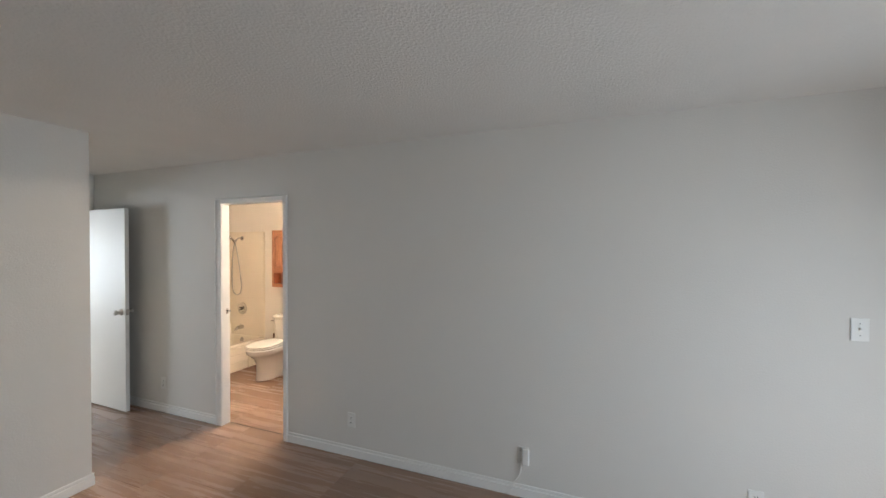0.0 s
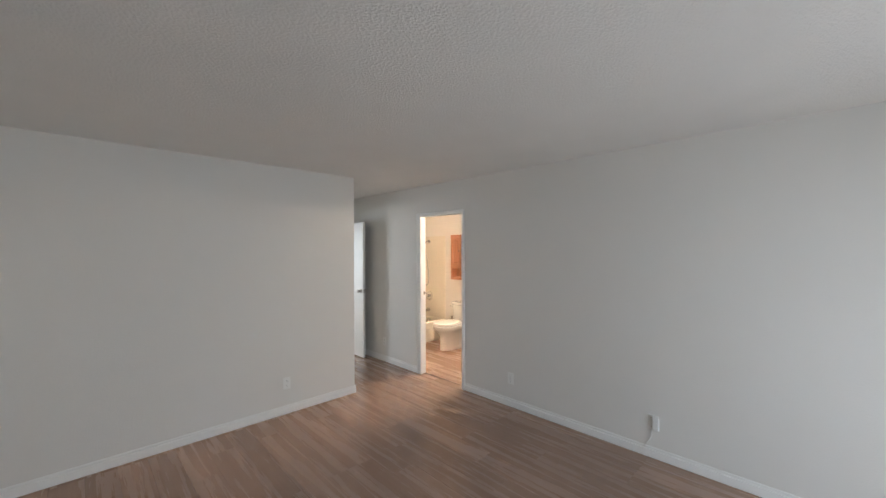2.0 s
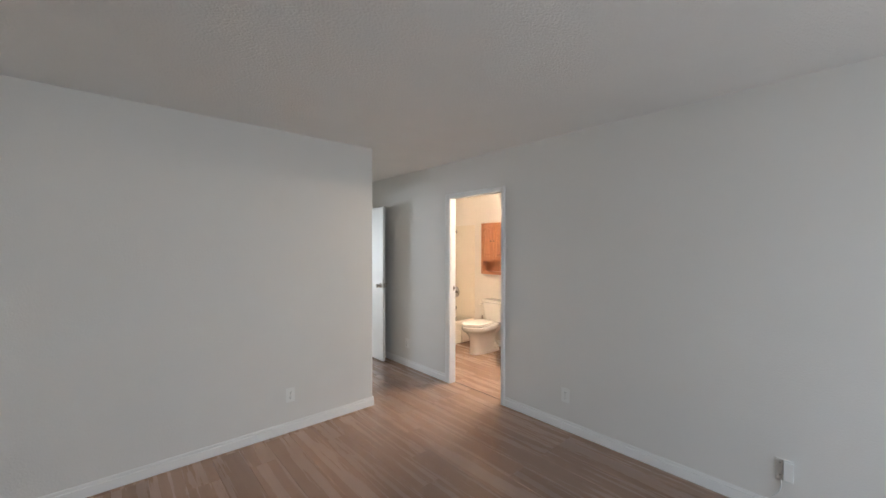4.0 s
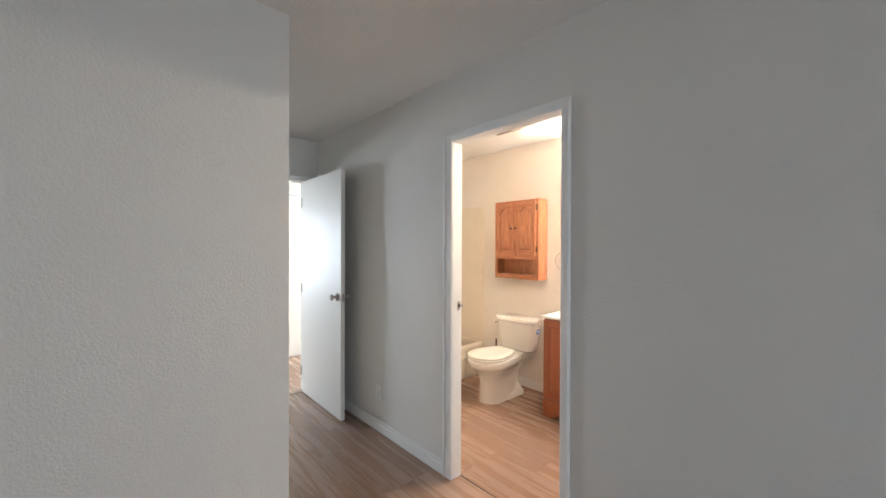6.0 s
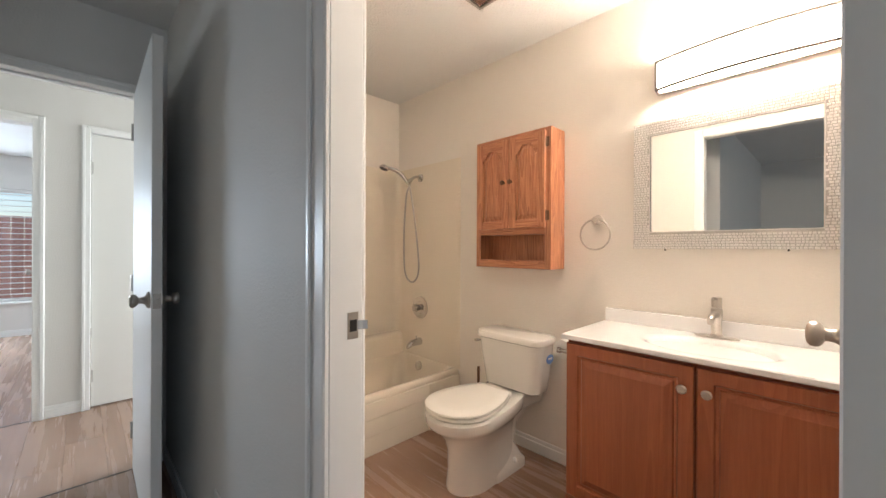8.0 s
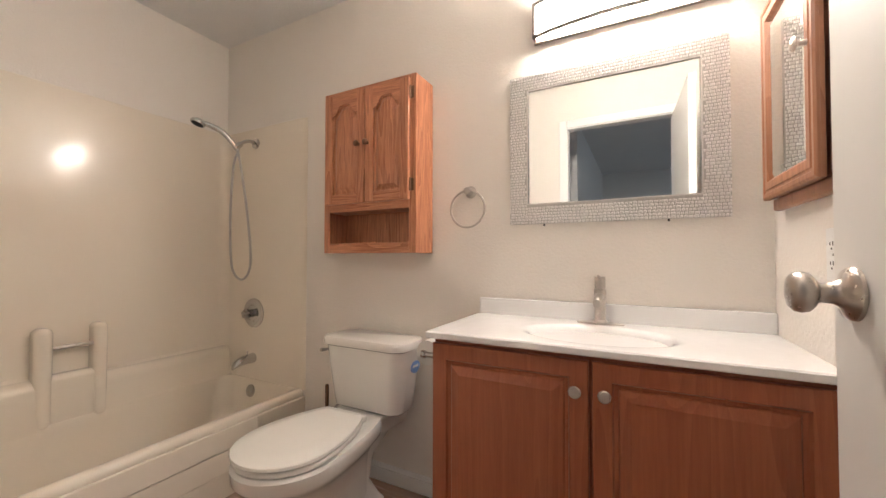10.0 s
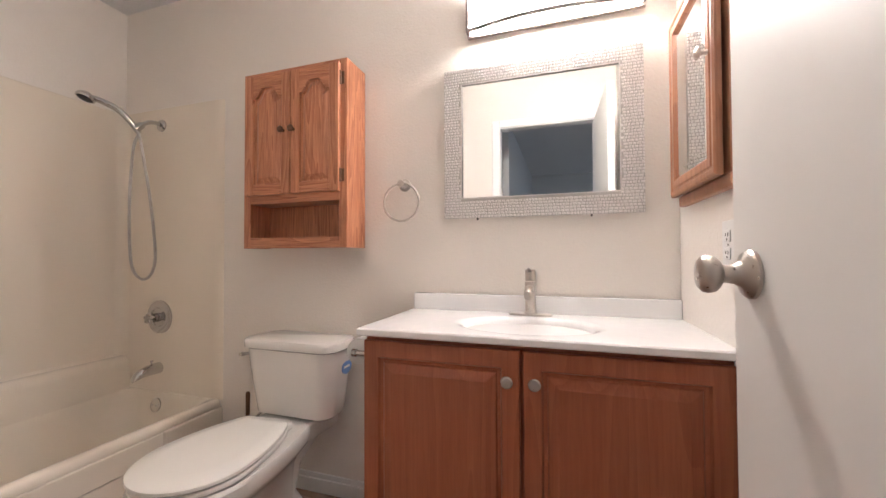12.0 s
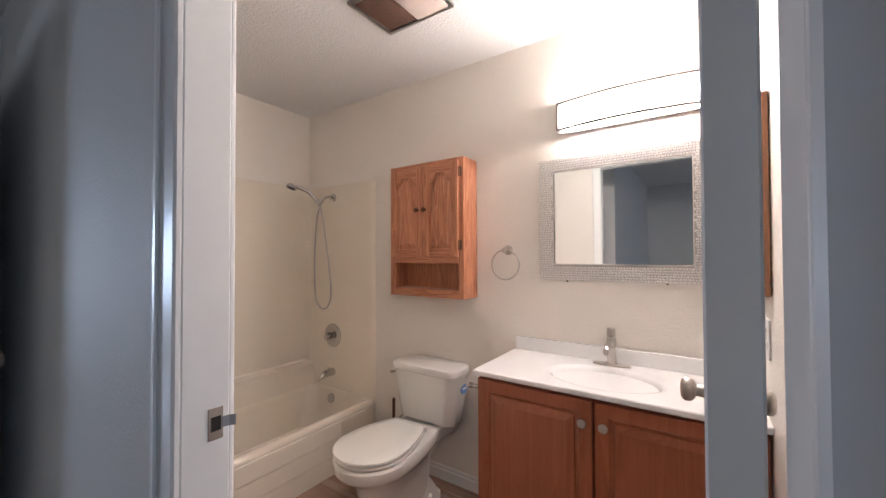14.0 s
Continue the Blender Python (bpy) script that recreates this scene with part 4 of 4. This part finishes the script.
# ---- towel ring ----
ring = thing("towel_ring", "brushed nickel towel ring on a round post", "towel ring", pose(XW - 0.0005, 0.914, 1.360))
part("post", lathe([(0.001, 0), (0.026, 0), (0.026, 0.006), (0.017, 0.012), (0.013, 0.03), (0.015, 0.036), (0.015, 0.05), (0.001, 0.053)], 24), NICKEL, ring, "", True, pose(0, 0, 0, 0, -90))
part("ring", tube([(-0.042, 0.078 * math.sin(a), -0.076 + 0.078 * math.cos(a)) for a in [2 * math.pi * i / 48 for i in range(48)]], 0.0047, 10, True), NICKEL, ring, "", True)

# ---- mirror ----
mir = thing("framed_mirror", "rectangular mirror in a silver woven-mosaic frame", "mirror", pose(0, 0, 0))
MY0, MY1, MZ0, MZ1, IY0, IY1, IZ0, IZ1, MX = 0.008, 0.733, 1.211, 1.806, 0.086, 0.660, 1.290, 1.741, 1.574
part("frame_back", boxes(((MX + 0.004, MY0, MZ0), (XW - 0.002, MY1, IZ0)), ((MX + 0.004, MY0, IZ1), (XW - 0.002, MY1, MZ1)), ((MX + 0.004, MY0, IZ0), (XW - 0.002, IY0, IZ1)), ((MX + 0.004, IY1, IZ0), (XW - 0.002, MY1, IZ1))), MOSAIC_BACK, mir)
part("mirror_pane", box((-0.002, IY0 + 0.0005, IZ0 - 1.515), (0.002, IY1 - 0.0005, IZ1 - 1.516)), MIRROR, mir, "clear mirror glass", at=pose(MX + 0.013, 0, 1.515, 0, -0.5))
part("inner_lip", boxes(((MX, IY0, IZ0 - 0.004), (MX + 0.012, IY1, IZ0)), ((MX, IY0, IZ1), (MX + 0.012, IY1, IZ1 + 0.004)), ((MX, IY0 - 0.004, IZ0 - 0.004), (MX + 0.012, IY0, IZ1 + 0.004)), ((MX, IY1, IZ0 - 0.004), (MX + 0.012, IY1 + 0.004, IZ1 + 0.004))), SILVER, mir)
rng = random.Random(4)
verts, faces = [], []
pz, k = 0.0112, 0
z = MZ0
while z < MZ1 - 0.004:
    y, k = MY0 - rng.random() * 0.008, k + 1
    while y < MY1 - 0.003:
        w = rng.choice((0.010, 0.013, 0.016))
        ya, yb, za, zb = max(y, MY0), min(y + w - 0.0014, MY1), z, min(z + pz - 0.0014, MZ1)
        mid_y, mid_z = (ya + yb) / 2, (za + zb) / 2
        if not (IY0 - 0.006 < mid_y < IY1 + 0.006 and IZ0 - 0.007 < mid_z < IZ1 + 0.007) and yb - ya > 0.003:
            i = len(verts)
            tx, tz = rng.uniform(-0.0004, 0.0004), rng.uniform(-0.0004, 0.0004)
            f = MX + rng.uniform(-0.0005, 0.0007)
            e = 0.0022
            verts += [(MX + 0.005, ya, za), (MX + 0.005, yb, za), (MX + 0.005, yb, zb), (MX + 0.005, ya, zb),
                      (f - tx - tz, ya + e, za + e), (f + tx - tz, yb - e, za + e), (f + tx + tz, yb - e, zb - e), (f - tx + tz, ya + e, zb - e)]
            faces += [(i + 4, i + 5, i + 6, i + 7), (i, i + 1, i + 5, i + 4), (i + 1, i + 2, i + 6, i + 5), (i + 2, i + 3, i + 7, i + 6), (i + 3, i, i + 4, i + 7)]
        y += w
    z += pz
me = bpy.data.meshes.new("mosaic")
me.from_pydata(verts, [], faces)
me.materials.append(MOSAIC)
mosaic = tagged(new("mosaic", me), "small silver woven mosaic pieces", "", "", "stuff")
mosaic.parent = mir
for y in (0.18, 0.60):
    part("hanger_clip", box((XW - 0.012, y - 0.003, MZ0 - 0.008), (XW - 0.004, y + 0.003, MZ0 - 0.0005)), DARK, mir)

# ---- light bar ----
LY0, LY1, LZ0, LZ1 = 0.001, 0.632, 1.935, 2.072
bar = thing("vanity_light", "bow-front vanity light bar, lit, with grey metal trim", "wall lamp", pose(0, 0, 0))
part("back_plate", box((XW - 0.024, LY0 - 0.004, LZ0 - 0.006), (XW - 0.002, LY1 + 0.004, LZ1 + 0.006), 0.003), NICKEL, bar)


def bow(y, d):
    u = (y - (LY0 + LY1) / 2) / ((LY1 - LY0) / 2)
    return XW - 0.045 - d - 0.042 * (1 - u * u)


def bow_strip(z0, z1, inset, d0, d1, n=28):
    ys = [LY0 + inset + (LY1 - LY0 - 2 * inset) * i / n for i in range(n + 1)]
    return loft([[(bow(y, d0), y, z0), (bow(y, d1), y, z0), (bow(y, d1), y, z1), (bow(y, d0), y, z1)] for y in ys])




def diffuser():
    """The frosted box of the lamp, open to light in front, above and below."""
    n = 28
    ys = [LY0 + 0.013 + (LY1 - LY0 - 0.026) * i / n for i in range(n + 1)]
    return loft([[(XW - 0.026, y, LZ0 + 0.004), (bow(y, 0.0), y, LZ0 + 0.004), (bow(y, 0.0), y, LZ1 - 0.004), (XW - 0.026, y, LZ1 - 0.004)] for y in ys])


part("diffuser", diffuser(), GLOW, bar, "glowing white diffuser", True)
part("trim_band", bow_strip(LZ1 - 0.012, LZ1, 0.0, -0.004, 0.008), LAMPTRIM, bar, "dark metal trim", True)
part("trim_band", bow_strip(LZ0, LZ0 + 0.011, 0.0, -0.004, 0.008), LAMPTRIM, bar, "dark metal trim", True)
part("ledge", box((XW - 0.030, LY0, LZ0 - 0.010), (XW - 0.0245, LY1, LZ0 - 0.001), 0.001), NICKEL, bar)
for y in (LY0 - 0.002, LY1 - 0.010):
    part("end_plate", box((XW - 0.055, y, LZ0), (XW - 0.024, y + 0.012, LZ1), 0.002), LAMPTRIM, bar, "dark metal end plate")

# ---- medicine cabinet ----
med = thing("medicine_cabinet", "brown wooden medicine cabinet with a mirror door", "cabinet", pose(0, 0, 0))
AX0, AX1, AZ0, AZ1, AY = 1.145, 1.515, 1.245, 1.80, -0.052
part("body", box((AX0 - 0.022, YR + 0.002, AZ0 + 0.004), (AX1 - 0.02, AY - 0.026, AZ1 - 0.004), 0.002), MEDWOOD, med)
part("base_moulding", box((AX0 - 0.03, YR + 0.002, AZ0 - 0.032), (AX1 - 0.006, AY - 0.022, AZ0 + 0.003), 0.006, 2), MEDWOOD, med)
dr = part("door", box((AX0, AY - 0.018, AZ0), (AX1, AY - 0.010, AZ1)), MEDWOOD, med)


def med_ring(i, y):
    return [(AX0 + i, y, AZ0 + i), (AX1 - i, y, AZ0 + i), (AX1 - i, y, AZ1 - i), (AX0 + i, y, AZ1 - i)]


part("door_frame", loft([med_ring(0.0, AY - 0.0099), med_ring(0.0, AY - 0.004), med_ring(0.006, AY), med_ring(0.016, AY), med_ring(0.019, AY - 0.003), med_ring(0.024, AY - 0.003), med_ring(0.027, AY), med_ring(0.046, AY), med_ring(0.052, AY - 0.006), med_ring(0.055, AY - 0.0095)], cap=False), MEDWOOD, dr)
part("mirror_pane", loft([med_ring(0.054, AY - 0.0098), med_ring(0.055, AY - 0.0085), med_ring(0.075, AY - 0.006), med_ring(0.0755, AY - 0.0058)]), MIRROR, dr, "mirror glass with a slanted rim")
part("knob", lathe([(0.001, 0), (0.007, 0), (0.0055, 0.012), (0.008, 0.016), (0.0155, 0.019), (0.016, 0.022), (0.012, 0.026), (0.001, 0.028)], 22), NICKEL, dr, "nickel knob", True, pose(1.178, AY, 1.545, -90))

# ---- ceiling vent ----
vent = thing("ceiling_vent", "rusty ceiling exhaust fan grille with a light lens", "vent", pose(0.97, 1.126, H - 0.0005))
part("frame", boxes(((-0.138, -0.188, -0.014), (-0.120, 0.188, 0)), ((0.120, -0.188, -0.014), (0.138, 0.188, 0)), ((-0.120, -0.188, -0.014), (0.120, -0.172, 0)), ((-0.120, 0.172, -0.014), (0.120, 0.188, 0))), STEEL, vent)
part("backing", box((-0.120, -0.172, -0.003), (0.120, 0.172, -0.001)), GRILLE, vent)
part("lens", box((-0.118, -0.170, -0.020), (0.118, 0.0, -0.0035), 0.008, 2), LENS, vent, "ribbed translucent lens", True)
for i in range(14):
    part("slat", box((-0.118, 0.008 + i * 0.0118, -0.011), (0.118, 0.008 + i * 0.0118 + 0.004, -0.0032)), GRILLE, vent)

# ---- floor planks ----
cache = {}


def plank(x0, x1, y0, y1):
    if x1 - x0 < 0.02 or y1 - y0 < 0.02:
        return
    w, d = round(x1 - x0 - 0.0007, 4), round(y1 - y0 - 0.0007, 4)
    if (w, d) not in cache:
        bm = box((-w / 2, -d / 2, -0.0085), (w / 2, d / 2, 0), 0.0)
        rim = [e for e in bm.edges if all(v.co.z > -0.001 for v in e.verts)]
        bmesh.ops.bevel(bm, geom=rim, offset=0.0005, segments=1, affect="EDGES")
        cache[(w, d)] = bpy.data.meshes.new("plank")
        bm.to_mesh(cache[(w, d)])
        bm.free()
        cache[(w, d)].materials.append(PLANK)
    ob = new("plank", cache[(w, d)])
    ob.parent = floor
    ob.matrix_basis = pose((x0 + x1) / 2, (y0 + y1) / 2, 0)


def lay(x0, x1, y0, y1, seed):
    r = random.Random(seed)
    wide, long = 0.178, 1.22
    x = x0
    while x < x1 - 0.01:
        y = y0 - r.choice((0.0, 0.31, 0.62, 0.93))
        while y < y1:
            plank(x, min(x + wide, x1), max(y, y0), min(y + long, y1))
            y += long
        x += wide


lay(WX, 0.070, SY, LY + 0.09, 1)
lay(LX - 0.095, 0.070, LY + 0.09, 2.702, 2)
lay(0.080, XW + 0.05, YR - 0.05, YT, 3)
lay(-2.2, 1.2, 2.713, YF + 0.014, 4)
lay(-2.2, 0.4, YF + 0.026, YE, 5)
